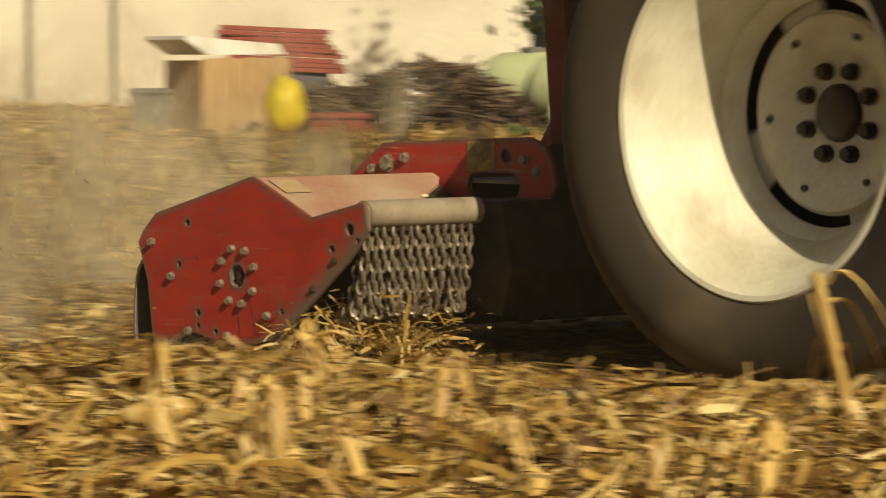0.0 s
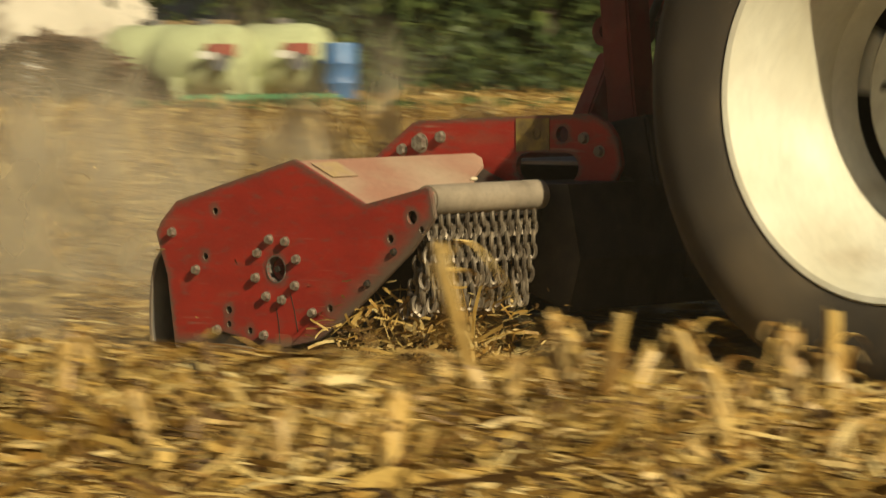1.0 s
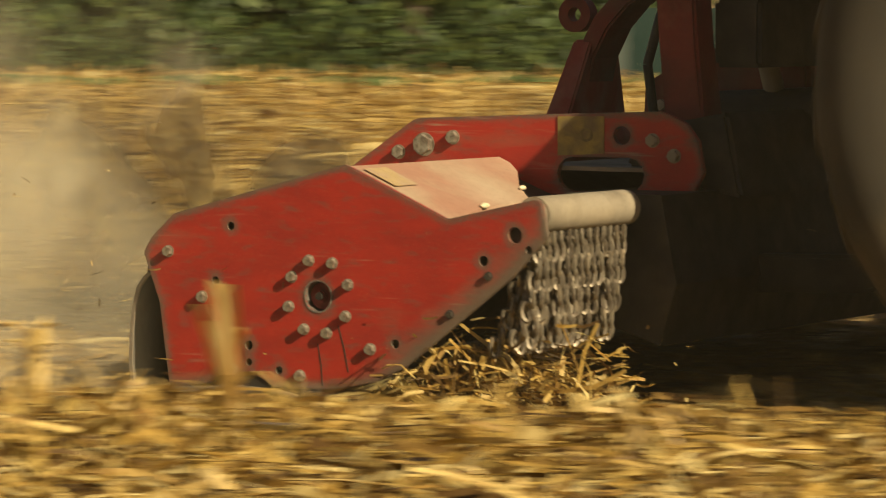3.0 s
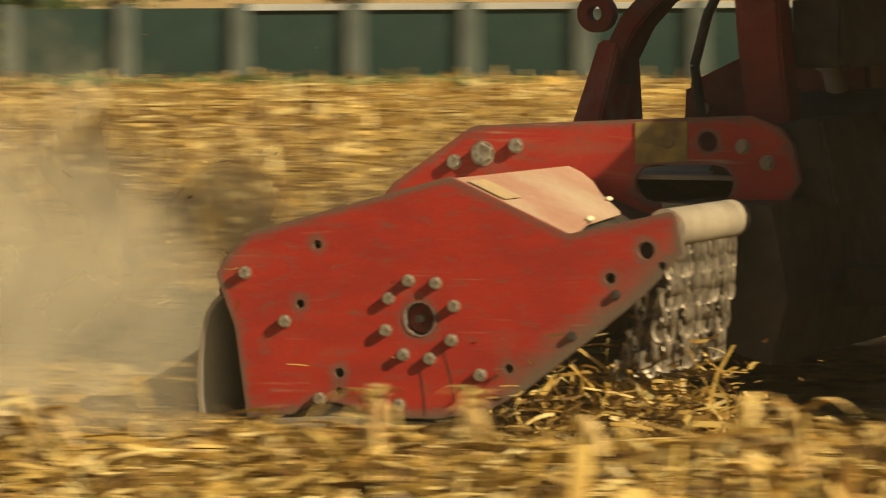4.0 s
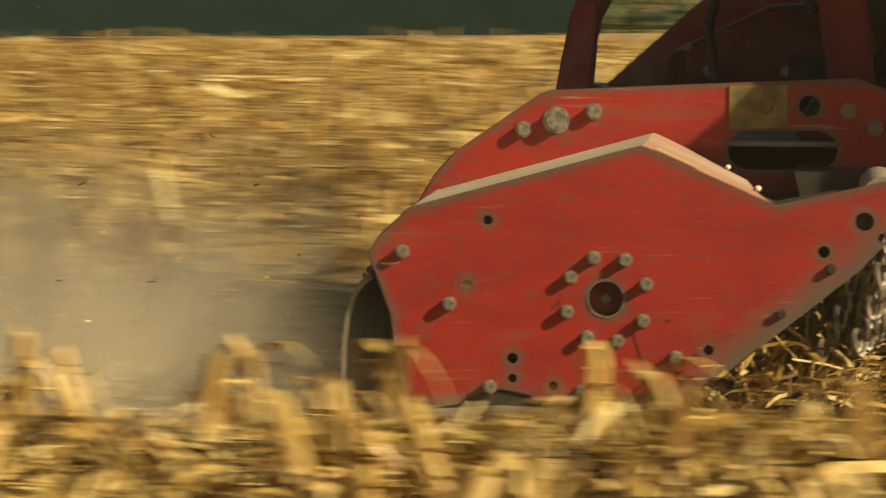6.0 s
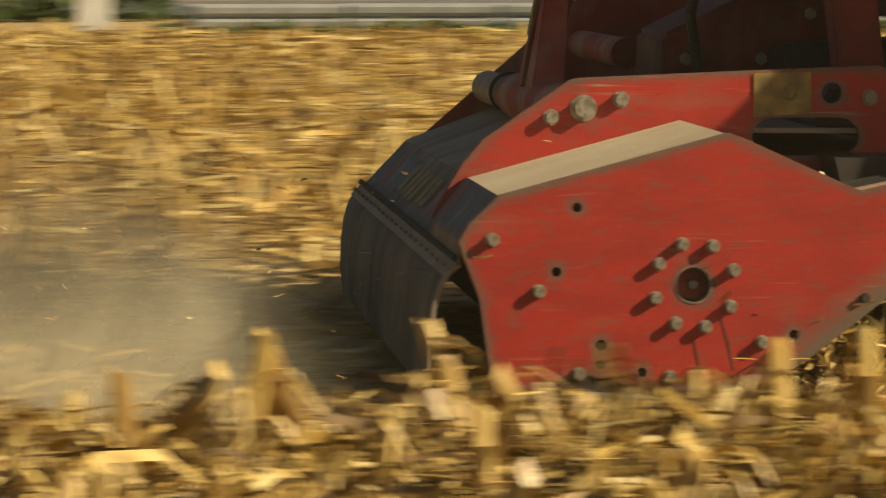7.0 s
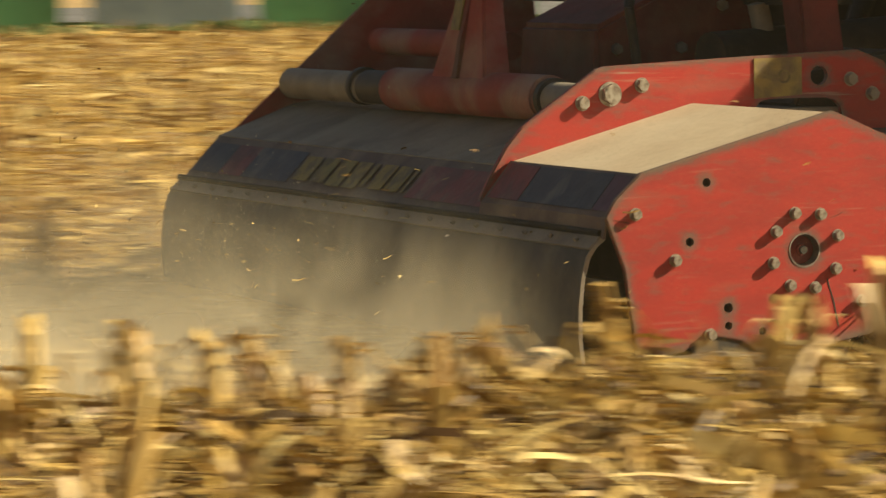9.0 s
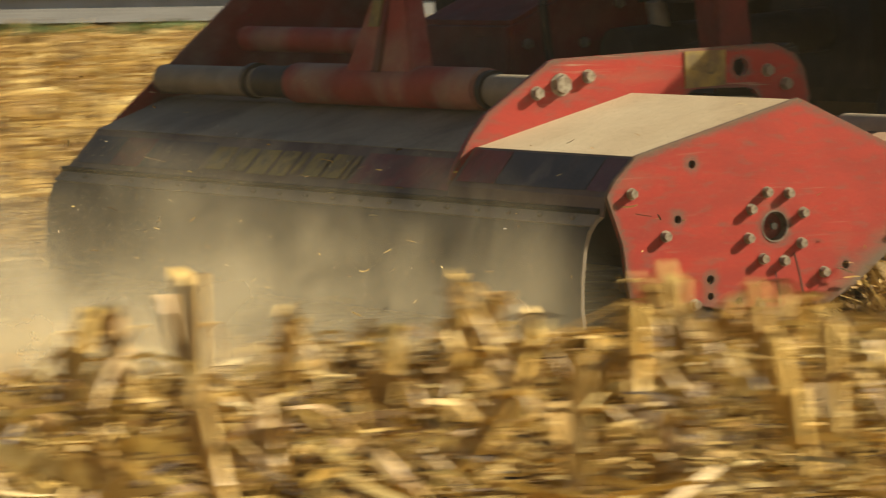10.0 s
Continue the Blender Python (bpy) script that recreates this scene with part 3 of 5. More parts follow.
def bolts(parent, spots, r, h, material, y):
    first = None
    for i, (x, z) in enumerate(spots):
        m = pose(x, y, z + LIFT, 0, (i * 23) % 60, 0)
        if first is None:
            first = part("bolt", hexbolt(r, h), material, parent)
            first.matrix_basis = m
        else:
            twin("bolt", first, parent, m)


def chain_links(bm, x, y, top, links, pitch, wire, seed):
    """Oval links, each turned a quarter against the last, hanging down with a little sway."""
    r = random.Random(seed)
    sway = r.uniform(-0.085, -0.015)
    for k in range(links):
        z = top - k * pitch
        u = k / links
        m = Matrix.Translation((x + sway * u * u + r.uniform(-0.002, 0.002), y + r.uniform(-0.003, 0.003), z)) @ Euler((r.uniform(-0.12, 0.12), r.uniform(-0.15, 0.15), (0.7 if k % 2 else -0.8) + r.uniform(-0.2, 0.2))).to_matrix().to_4x4()
        n, nn = 12, 5
        rings = []
        for i in range(n):
            a = 2 * math.pi * i / n
            c = Vector((0.0105 * math.cos(a), 0, pitch * 0.66 * math.sin(a)))
            out = Vector((math.cos(a), 0, math.sin(a) * 0.8)).normalized()
            rings.append([bm.verts.new(m @ (c + out * (wire * math.cos(2 * math.pi * j / nn)) + Vector((0, wire * math.sin(2 * math.pi * j / nn), 0)))) for j in range(nn)])
        for i in range(n):
            p, q = rings[i], rings[(i + 1) % n]
            for j in range(nn):
                bm.faces.new((p[j], q[j], q[(j + 1) % nn], p[(j + 1) % nn]))
    return bm


def sweep(bm, path, y, width0, width1, thick):
    """A flat arm bent along a path in x and z, its width across y."""
    k = len(path)
    rings = []
    for i, (x, z) in enumerate(path):
        a, b = path[max(0, i - 1)], path[min(k - 1, i + 1)]
        d = Vector((b[0] - a[0], b[1] - a[1])).normalized()
        nx, nz = -d.y * thick / 2, d.x * thick / 2
        w = (width0 + (width1 - width0) * i / (k - 1)) / 2
        rings.append([bm.verts.new(c) for c in ((x + nx, y - w, z + nz), (x + nx, y + w, z + nz), (x - nx, y + w, z - nz), (x - nx, y - w, z - nz))])
    for p, q in zip(rings, rings[1:]):
        for j in range(4):
            bm.faces.new((p[j], p[(j + 1) % 4], q[(j + 1) % 4], q[j]))
    bm.faces.new(rings[0])
    bm.faces.new(rings[-1][::-1])
    return bm


def build_mulcher():
    M = new("mulcher")
    tagged(M, "red tractor-mounted flail mulcher with dusty hood on stubble", "mulcher")

    def mp(name, bm, material, label="", **kw):
        return part(name, bm, material, kw.pop("parent", M), label, lift=LIFT, **kw)

    side = mp("side_plate", prism(B(), PLATE, 0.0, 0.014), RED_PLATE, "scratched bright red steel side plate", bevel=0.0025)
    holes = B()
    for x, z, r in PLATE_HOLES + [(0.0, 0.0, 0.034)]:
        rod(holes, (x, -0.05, z + LIFT), (x, 0.06, z + LIFT), r, 18)
    cut(side, holes)
    # rotor bearing in the middle hole
    mp("bearing_ring", lathe(B(), [(0.0338, -0.001), (0.0368, -0.001), (0.0368, 0.03), (0.033, 0.03), (0.0338, -0.001)], 32), EDGE, "worn steel ring", smooth=True)
    mp("bearing_cap", lathe(B(), [(0.0, 0.012), (0.012, 0.010), (0.013, 0.018), (0.030, 0.020), (0.031, 0.035), (0.0, 0.036)], 28), RED_SHADED, smooth=True)
    mp("centre_bolt", rod(B(), (0, 0.014, 0), (0, 0.002, 0), 0.009, 6), DARK)
    ring = [(0.087 * math.cos(radians(a)), 0.087 * math.sin(radians(a))) for a in (20, 64, 108, 150, 197, 242, 285, 330)]
    ring = [(x * 0.92 + 0.003, z * 0.96) for x, z in ring]
    bolts(M, ring, 0.0112, 0.0125, BOLTM, -0.0005)
    bolts(M, [(-0.39, 0.09), (-0.30, -0.010), (0.135, -0.112), (-0.222, -0.17), (-0.045, -0.178)], 0.0115, 0.0125, BOLTM, -0.0005)
    bolts(M, [(0.335, -0.028), (0.43, 0.058)], 0.0085, 0.008, DARK, -0.0005)
    for x0, z0, x1, z1 in ((0.0, -0.105, 0.012, -0.198), (0.052, -0.062, 0.078, -0.165)):
        mp("crack", prism(B(), [(x0 - 0.0012, z0), (x0 + 0.0012, z0), ((x0 + x1) / 2 + 0.004, (z0 + z1) / 2), (x1 + 0.0014, z1), (x1 - 0.0014, z1), ((x0 + x1) / 2 + 0.001, (z0 + z1) / 2)], -0.0008, 0.001), DARK, "dark hairline crack")
    # drive box between the side plate and the bracket
    mp("rear_panel", sheet(B(), [(-0.377, 0.174), (-0.450, 0.084), (-0.458, 0.040)], 0.016, BY - 0.002, -0.006), HOODSTRIP, "dark dusty rear panel")
    mp("top_panel", sheet(B(), [(0.069, 0.290), (-0.375, 0.172)], 0.016, BY - 0.002, -0.008), CREAM, "dust-covered pale top panel")
    slope = B()
    flat = [(0.071, 0.016), (0.326, 0.016), (0.285, 0.236), (0.265, 0.50), (0.20, 0.575), (0.14, 0.68), (0.10, BY - 0.003), (0.071, BY - 0.003)]
    rise = lambda x: 0.290 - (x - 0.071) * 0.447
    up = [slope.verts.new((x, y, rise(x))) for x, y in flat]
    dn = [slope.verts.new((x, y, rise(x) - 0.008)) for x, y in flat]
    slope.faces.new(up)
    slope.faces.new(dn[::-1])
    for i in range(len(flat)):
        slope.faces.new((up[i], dn[i], dn[(i + 1) % len(flat)], up[(i + 1) % len(flat)]))
    mp("front_panel", slope, PALE, "dust-covered sloping panel")
    mp("nose_panel", sheet(B(), [(0.555, 0.215), (0.328, 0.168)], 0.016, 0.23, -0.008), PALE)
    mp("sticker", sheet(B(), [(0.175, 0.2475), (0.095, 0.2835)], 0.04, 0.14, 0.0012), PAPER, "small yellow warning sticker")
    for x, y, k in ((0.288, 0.245, 0.62), (0.225, 0.545, 0.5)):
        hk = B()
        bmesh.ops.create_icosphere(hk, subdivisions=2, radius=1.0)
        for v in hk.verts:
            v.co = Vector((x + v.co.x * 0.013 * k, y + v.co.y * 0.030 * k, rise(x) + 0.006 + v.co.z * 0.011 * k * (1 + 0.4 * noise.noise(v.co * 2.5))))
        mp("caught_husk", hk, PITH, "pale husk caught on the panel edge", smooth=True)
    # bracket plate behind the drive box
    br = mp("bracket_plate", prism(B(), BRACKET, BY, BY + 0.018), RED, "red bracket plate with big bolts", bevel=0.0025)
    holes = B()
    rod(holes, (0.39, BY - 0.1, 0.345 + LIFT), (0.39, BY + 0.1, 0.345 + LIFT), 0.022, 20)
    ends = [(0.262, math.pi / 2), (0.408, -math.pi / 2)]
    prism(holes, [(x + 0.040 * math.cos(a + i * math.pi / 6), 0.254 + LIFT + 0.040 * math.sin(a + i * math.pi / 6)) for x, a in ends for i in range(7)], BY - 0.1, BY + 0.1)
    cut(br, holes)
    mp("bracket_sticker", prism(B(), [(0.225, 0.296), (0.345, 0.302), (0.345, 0.389), (0.225, 0.387)], BY - 0.003, BY - 0.0005), DECAL, "yellow warning sticker")
    mp("pictogram", lathe(B(), [(0.010, -0.0012), (0.016, -0.0012), (0.016, 0.0), (0.010, 0.0), (0.010, -0.0012)], 20, centre=(0.300, BY - 0.003, 0.345)), PICTO)
    mp("pictogram_bar", box(B(), 0.245, 0.287, BY - 0.0045, BY - 0.003, 0.342, 0.348), PICTO)
    bolts(M, [(-0.2, 0.297), (-0.054, 0.334)], 0.0145, 0.014, BOLTM, BY)
    bolts(M, [(-0.132, 0.316)], 0.0235, 0.017, BOLTM, BY)
    bolts(M, [(0.47, 0.335), (0.525, 0.30), (0.50, 0.20)], 0.014, 0.014, PIPE, BY)
    # hood over the rotor, open towards the ground
    mp("hood", sheet(B(), [(0.45, 0.27), (0.12, 0.272), (-0.13, 0.238), (-0.345, 0.158)], BY + 0.02, 2.86, -0.010), HOODM, "dusty sloping steel hood")
    mp("hood_band", sheet(B(), [(-0.345, 0.156), (-0.455, 0.040)], BY + 0.02, 2.86, -0.008), HOODSTRIP, "dusty dark band along the hood")
    edge = lambda u: (-0.455 + 0.110 * u - 0.0012, 0.040 + 0.116 * u + 0.0014)
    for y0, y1, ink in ((0.76, 1.26, DECAL_SHADOW_RED), (2.09, 2.44, DECAL_INK), (2.445, 2.62, DECAL_SHADOW_RED), (2.625, 2.83, DECAL_INK)):
        mp("decal", sheet(B(), [edge(0.86), edge(0.24)], y0, y1, 0.0006), ink)
    back = lambda u: (-0.450 + 0.073 * u - 0.0015, 0.084 + 0.090 * u + 0.0012)
    # the last, red piece paints the bracket's shadow on the panel
    for y0, y1, ink in ((0.02, 0.11, DECAL_PLUM), (0.115, 0.52, DECAL_INK), (0.525, 0.70, DECAL_SHADOW_RED)):
        mp("decal", sheet(B(), [back(0.93), back(0.12)], y0, y1, 0.0006), ink)
    # the maker's mark, as plain slanted shapes
    for i, (a, b, tall) in enumerate(((2.06, 1.95, 1.0), (1.93, 1.83, 1.0), (1.81, 1.71, 1.3), (1.69, 1.60, 1.3), (1.58, 1.55, 0.9), (1.52, 1.43, 1.0), (1.41, 1.32, 1.0), (1.30, 1.28, 1.0))):
        lo, hi = 0.30 - 0.12 * (tall - 1), 0.78
        p = lambda u: (-0.455 + 0.110 * u - 0.003, 0.040 + 0.116 * u + 0.0035)
        mp("logo_shape", sheet(B(), [p(hi), p(lo)], b, a, 0.0006), DECAL)
    mp("far_plate", prism(B(), [(-0.455, 0.035), (0.09, 0.512), (0.34, 0.73), (0.55, 0.73), (0.60, 0.2), (0.3, -0.15), (-0.05, -0.21), (-0.40, -0.20)], 2.862, 2.876), RED_DUSTY_LIT, "dusty dark red end plate", bevel=0.002)
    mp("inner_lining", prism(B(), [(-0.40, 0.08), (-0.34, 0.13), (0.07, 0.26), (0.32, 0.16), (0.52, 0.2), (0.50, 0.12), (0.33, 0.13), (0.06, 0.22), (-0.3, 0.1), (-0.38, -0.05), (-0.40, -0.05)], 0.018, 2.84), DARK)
    # cross tube with its sleeve
    mp("cross_tube", rod(B(), (-0.135, BY + 0.019, 0.296), (-0.135, 2.85, 0.292), 0.041, 28), PIPE, "dusty grey cross tube", smooth=True)
    mp("sleeve", rod(B(), (-0.135, 1.06, 0.298), (-0.135, 2.06, 0.296), 0.054, 28), RED_DUSTY_LIT, "dusty red sleeve", smooth=True, bevel=0.006)
    mp("greasy_joint", rod(B(), (-0.135, 2.07, 0.296), (-0.135, 2.26, 0.296), 0.0435, 28), DARK, "dark greasy tube joint", smooth=True)
    for y in (1.04, 2.07, 2.30):
        mp("collar", rod(B(), (-0.135, y - 0.012, 0.297), (-0.135, y + 0.012, 0.297), 0.049, 28), DARK, smooth=True)
    # bent hitch arm with its ribs and lug
    arm_path = [(-0.135, 0.33), (-0.122, 0.42), (-0.098, 0.52), (-0.056, 0.60), (0.005, 0.665), (0.085, 0.71), (0.18, 0.735), (0.32, 0.745)]
    mp("hitch_arm", sweep(B(), arm_path, 1.56, 0.15, 0.12, 0.05), RED_SHADED, "curved dusty red hitch arm", bevel=0.006)
    gus = B()
    bmesh.ops.create_cone(gus, segments=4, radius1=0.5, radius2=0.5, depth=1.0, cap_ends=True, matrix=Matrix.Rotation(radians(45), 4, "Z"))
    for v in gus.verts:
        u = 0.0 if v.co.z < 0 else 1.0
        sx, sy = (1 if v.co.x > 0 else -1), (1 if v.co.y > 0 else -1)
        v.co = Vector((-0.138 + 0.034 * u + sx * (0.036 - 0.010 * u), 1.56 + sy * (0.18 - 0.108 * u), 0.322 + 0.235 * u))
    mp("arm_gusset", gus, RED_DUSTY_LIT, "tapered dusty red gusset", bevel=0.006)
    mp("arm_rib", sweep(B(), [(x - 0.018 * (1 - i / 7), z) for i, (x, z) in enumerate(arm_path)], 1.56, 0.03, 0.03, 0.055), RED_SHADED, bevel=0.004)
    mp("arm_sticker", sweep(B(), [(-0.158, 0.45), (-0.142, 0.53)], 1.60, 0.055, 0.05, 0.004), DECAL)
    lug = mp("lug", lathe(B(), [(0.018, -0.02), (0.045, -0.02), (0.045, 0.02), (0.018, 0.02), (0.018, -0.02)], 24), RED_SHADED, smooth=True)
    lug.location = (-0.165, 1.58, 0.62)
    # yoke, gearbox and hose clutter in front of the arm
    mp("yoke_post", sweep(B(), [(0.49, 0.28), (0.46, 0.55), (0.425, 1.0)], 0.92, 0.10, 0.10, 0.10), RED_SHADED, bevel=0.008)
    mp("yoke_post", sweep(B(), [(0.58, 0.26), (0.56, 0.6), (0.54, 1.0)], 2.40, 0.10, 0.10, 0.12), DARK, bevel=0.008)
    gb = mp("gearbox", prism(B(), [(0.11, 0.25), (0.12, 0.455), (0.30, 0.54), (0.56, 0.56), (0.58, 0.25)], 1.38, 1.86), RED_SHADED, "dusty dark red gearbox", bevel=0.012)
    for x, y, z in ((0.17, 1.38, 0.40), (0.34, 1.38, 0.40), (0.45, 1.38, 0.50)):
        mp("gear_bolt", rod(B(), (x, y, z), (x, y - 0.012, z), 0.014, 6), STEEL, parent=gb)
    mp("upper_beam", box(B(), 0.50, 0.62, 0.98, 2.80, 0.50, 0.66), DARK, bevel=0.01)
    mp("upper_tube", rod(B(), (0.10, 1.88, 0.40), (0.10, 2.80, 0.40), 0.036, 20), RED_DUSTY_LIT, smooth=True)
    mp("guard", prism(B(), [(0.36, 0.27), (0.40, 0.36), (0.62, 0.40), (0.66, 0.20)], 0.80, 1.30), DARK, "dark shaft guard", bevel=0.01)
    for k in range(4):
        h = B()
        y = 1.30 + 0.13 * k
        pts = [(0.40 + 0.03 * k, y, 0.53), (0.36 + 0.02 * k, y + 0.02, 0.62 + 0.03 * k), (0.42, y + 0.05, 0.76), (0.60, y + 0.05, 0.80)]
        for p, q in zip(pts, pts[1:]):
            rod(h, p, q, 0.013, 10)
        mp("hose", h, DARK, smooth=True)
    h = B()
    pts = [(0.19, 1.30, 0.36), (0.17, 1.30, 0.50), (0.20, 1.31, 0.62), (0.27, 1.32, 0.76), (0.40, 1.34, 0.84)]
    for p, q in zip(pts, pts[1:]):
        rod(h, p, q, 0.012, 10)
    mp("hose", h, DARK, smooth=True)
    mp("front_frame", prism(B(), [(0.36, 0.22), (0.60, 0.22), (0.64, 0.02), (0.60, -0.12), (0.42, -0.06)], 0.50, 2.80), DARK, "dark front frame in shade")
    # rubber flap behind, held by a riveted strip
    flap = [(-0.452, 0.045), (-0.472, 0.030), (-0.490, 0.005), (-0.503, -0.04), (-0.510, -0.10), (-0.512, -0.17), (-0.505, -0.225)]
    # a dark sheet stands in for the shaded gap
    mp("seam", sheet(B(), [(-0.4575, 0.0475), (-0.4625, 0.0405)], 0.03, 2.86, -0.006), DARK, "dark sheet drawn as the gap under the hood")
    f = mp("rubber_flap", sheet(B(), flap, 0.03, 2.86, -0.008), RUBBER, "dusty black rubber flap", smooth=True)
    # worn edge as a pale strip, its sunlit look put into the colour
    mp("flap_edge", sheet(B(), [(x - 0.001, z) for x, z in flap], 0.024, 0.029, -0.009), HOODM, "pale worn flap edge with its sunlight in the colour", parent=f)
    # black rod, added to paint the shade in the seam under the hood lip
    mp("seal_strip", rod(B(), (-0.4575, 0.03, 0.0515), (-0.4575, 2.86, 0.0520), 0.0070, 8), BLACK, "black rod drawn as the shaded gap along the flap", parent=f)
    mp("clamp_strip", sheet(B(), [(-0.4585, 0.0455), (-0.4845, 0.0205)], 0.03, 2.86, -0.004), HOODM, "riveted steel strip", parent=f)
    rv = None
    for k in range(20):
        m = pose(-0.476, 0.12 + k * 0.142, 0.034 + LIFT, 0, 45, 0)
        if rv is None:
            rv = part("rivet", rod(B(), (0, 0, -0.002), (0, 0, 0.006), 0.0065, 8), HOODM, f)
            rv.matrix_basis = m
        else:
            twin("rivet", rv, f, m)
    # rotor with its hammers
    rotor = mp("rotor", rod(B(), (0, 0.03, 0), (0, 2.84, 0), 0.13, 24), DARK, smooth=True)
    for k in range(24):
        a = k * 2.4
        t = box(B(), -0.03, 0.03, -0.02, 0.02, 0.12, 0.19)
        part("hammer", t, STEEL, rotor).matrix_basis = pose(0, 0.1 + k * 0.115, LIFT, 0, math.degrees(a), 0)
    # front tube and the chain curtain under it
    mp("lift_cylinder", rod(B(), (0.501, 1.284, 0.504), (0.552, 1.29, 0.298), 0.025, 20), PIPE, "pale dusty lift cylinder", smooth=True)
    mp("front_tube", rod(B(), (0.528, 0.016, 0.193), (0.528, 0.470, 0.193), 0.040, 28), PIPE, "dusty grey round tube", smooth=True, bevel=0.006)
    mp("chain_rail", rod(B(), (0.528, 0.02, 0.150), (0.528, 0.46, 0.150), 0.010, 8), DARK)
    for row in range(3):
        for k in range(13):
            y = 0.030 + k * 0.0335 + row * 0.011
            mp("chain", chain_links(B(), 0.536 - row * 0.028, y, 0.140 - 0.010 * row, 8, 0.0315, 0.0060, 100 + k + 50 * row), CHAINM, smooth=True)
    mp("skid", prism(B(), [(-0.27, -0.19), (-0.20, -0.165), (-0.13, -0.185), (-0.03, -0.212), (0.10, -0.215), (0.10, -0.235), (-0.08, -0.242), (-0.25, -0.235)], 0.004, 0.10), DARK, "dark worn steel skid")
    shoe = mp("skid_shoe", prism(B(), [(-0.385, -0.215), (-0.30, -0.212), (-0.20, -0.206), (-0.10, -0.212), (-0.05, -0.222), (-0.09, -0.255), (-0.25, -0.272), (-0.33, -0.272)], -0.004, 0.003), HOODM, "scraped grey skid shoe")
    for x, z in ((-0.31, -0.235), (-0.20, -0.230), (-0.17, -0.232)):
        mp("shoe_bolt", rod(B(), (x, -0.004, z), (x, -0.008, z), 0.008, 8), DARK, parent=shoe)
    return M


mulcher = build_mulcher()


# ---- the tractor ahead of it ----
WX, WZ = 1.816, 0.485      # wheel centre
WR = WZ + LIFT           # it rolls on the ground


def tractor_wheel(parent, y, flip):
    w = new("rear_wheel")
    w.parent = parent
    w.scale = (1.03, 1.03, 1.03)
    prof = [(0.470, 0.02), (0.492, -0.010), (0.52, -0.030), (0.60, -0.055), (0.67, -0.045), (0.715, -0.01), (0.730, 0.03), (0.733, 0.22), (0.730, 0.41), (0.70, 0.47), (0.60, 0.49), (0.50, 0.46), (0.47, 0.42)]
    tyre = part("tyre", lathe(B(), prof, 96), TYRE, w, "dusty black tractor tyre", smooth=True)
    lugm = None
    for side in (0, 1):
        for k in range(20):
            if lugm is None or k == 0:
                bm = B()
                y0, y1 = (-0.002, 0.235) if side == 0 else (0.442, 0.205)
                secs = []
                for u in (0, 0.35, 0.7, 1.0):
                    yy = y0 + (y1 - y0) * u
                    a = u * 0.30
                    base = 0.690 if u == 0 else 0.728
                    top = 0.722 if u == 0 else 0.768
                    half = 0.034
                    secs.append([bm.verts.new((r * math.cos(a + s * half / r), yy, r * math.sin(a + s * half / r))) for r, s in ((base, -1.25), (top, -0.8), (top, 0.8), (base, 1.25))])
                for p, q in zip(secs, secs[1:]):
                    for j in range(4):
                        bm.faces.new((p[j], p[(j + 1) % 4], q[(j + 1) % 4], q[j]))
                bm.faces.new(secs[0])
                bm.faces.new(secs[-1][::-1])
                lugm = part("lug", bm, TYRE, tyre, bevel=0.004)
                lugm.matrix_basis = pose(0, 0, 0, 0, side * 9, 0)
            else:
                twin("lug", lugm, tyre, pose(0, 0, 0, 0, k * 18 + side * 9, 0))
    rim = part("rim", lathe(B(), [(0.470, 0.022), (0.474, 0.0), (0.490, -0.004), (0.494, -0.012), (0.488, -0.018), (0.474, -0.014), (0.464, 0.012), (0.452, 0.030), (0.436, 0.055), (0.395, 0.110), (0.352, 0.170), (0.338, 0.205), (0.337, 0.225), (0.318, 0.240), (0.304, 0.285), (0.310, 0.290), (0.330, 0.250), (0.395, 0.240), (0.412, 0.26), (0.414, 0.33),
                                  (0.43, 0.40), (0.468, 0.43), (0.480, 0.42), (0.478, 0.41), (0.44, 0.39), (0.424, 0.33), (0.428, 0.23), (0.446, 0.10), (0.470, 0.022)], 96), RIM, w, "cream-white painted steel rim", smooth=True)
    disc = part("disc", lathe(B(), [(0.0, 0.325), (0.16, 0.325), (0.185, 0.308), (0.225, 0.290), (0.262, 0.284), (0.274, 0.296), (0.268, 0.308), (0.225, 0.306), (0.19, 0.332), (0.0, 0.345)], 64), RIM, w, "cream-white wheel disc", smooth=True)
    for k in range(8):
        a = k * 45 + 65
        bm = B()
        prism(bm, [(0.255, -0.07), (0.41, -0.10), (0.41, 0.10), (0.255, 0.07)], 0.305, 0.322)
        if k % 2 == 0:
            part("disc_lug", bm, RIM, w, bevel=0.003).matrix_basis = pose(0, 0, 0, 0, a, 0)
        else:
            bm.free()
    part("hub", lathe(B(), [(0.0, 0.296), (0.056, 0.297), (0.070, 0.303), (0.078, 0.316), (0.079, 0.33), (0.0, 0.33)], 32), HUBD, w, "dark rusty hub", smooth=True)
    nut = None
    for k in range(8):
        a = radians(k * 45 + 22)
        m = pose(0.118 * math.cos(a), 0.325, 0.118 * math.sin(a))
        if nut is None:
            bm = rod(B(), (0, 0, 0), (0, -0.018, 0), 0.024, 12)
            rod(bm, (0, -0.018, 0), (0, -0.036, 0), 0.019, 6)
            nut = part("wheel_nut", bm, HUBD, w)
            nut.matrix_basis = m
        else:
            twin("wheel_nut", nut, w, m)
    for k in range(6):
        a = radians(k * 60 + 5)
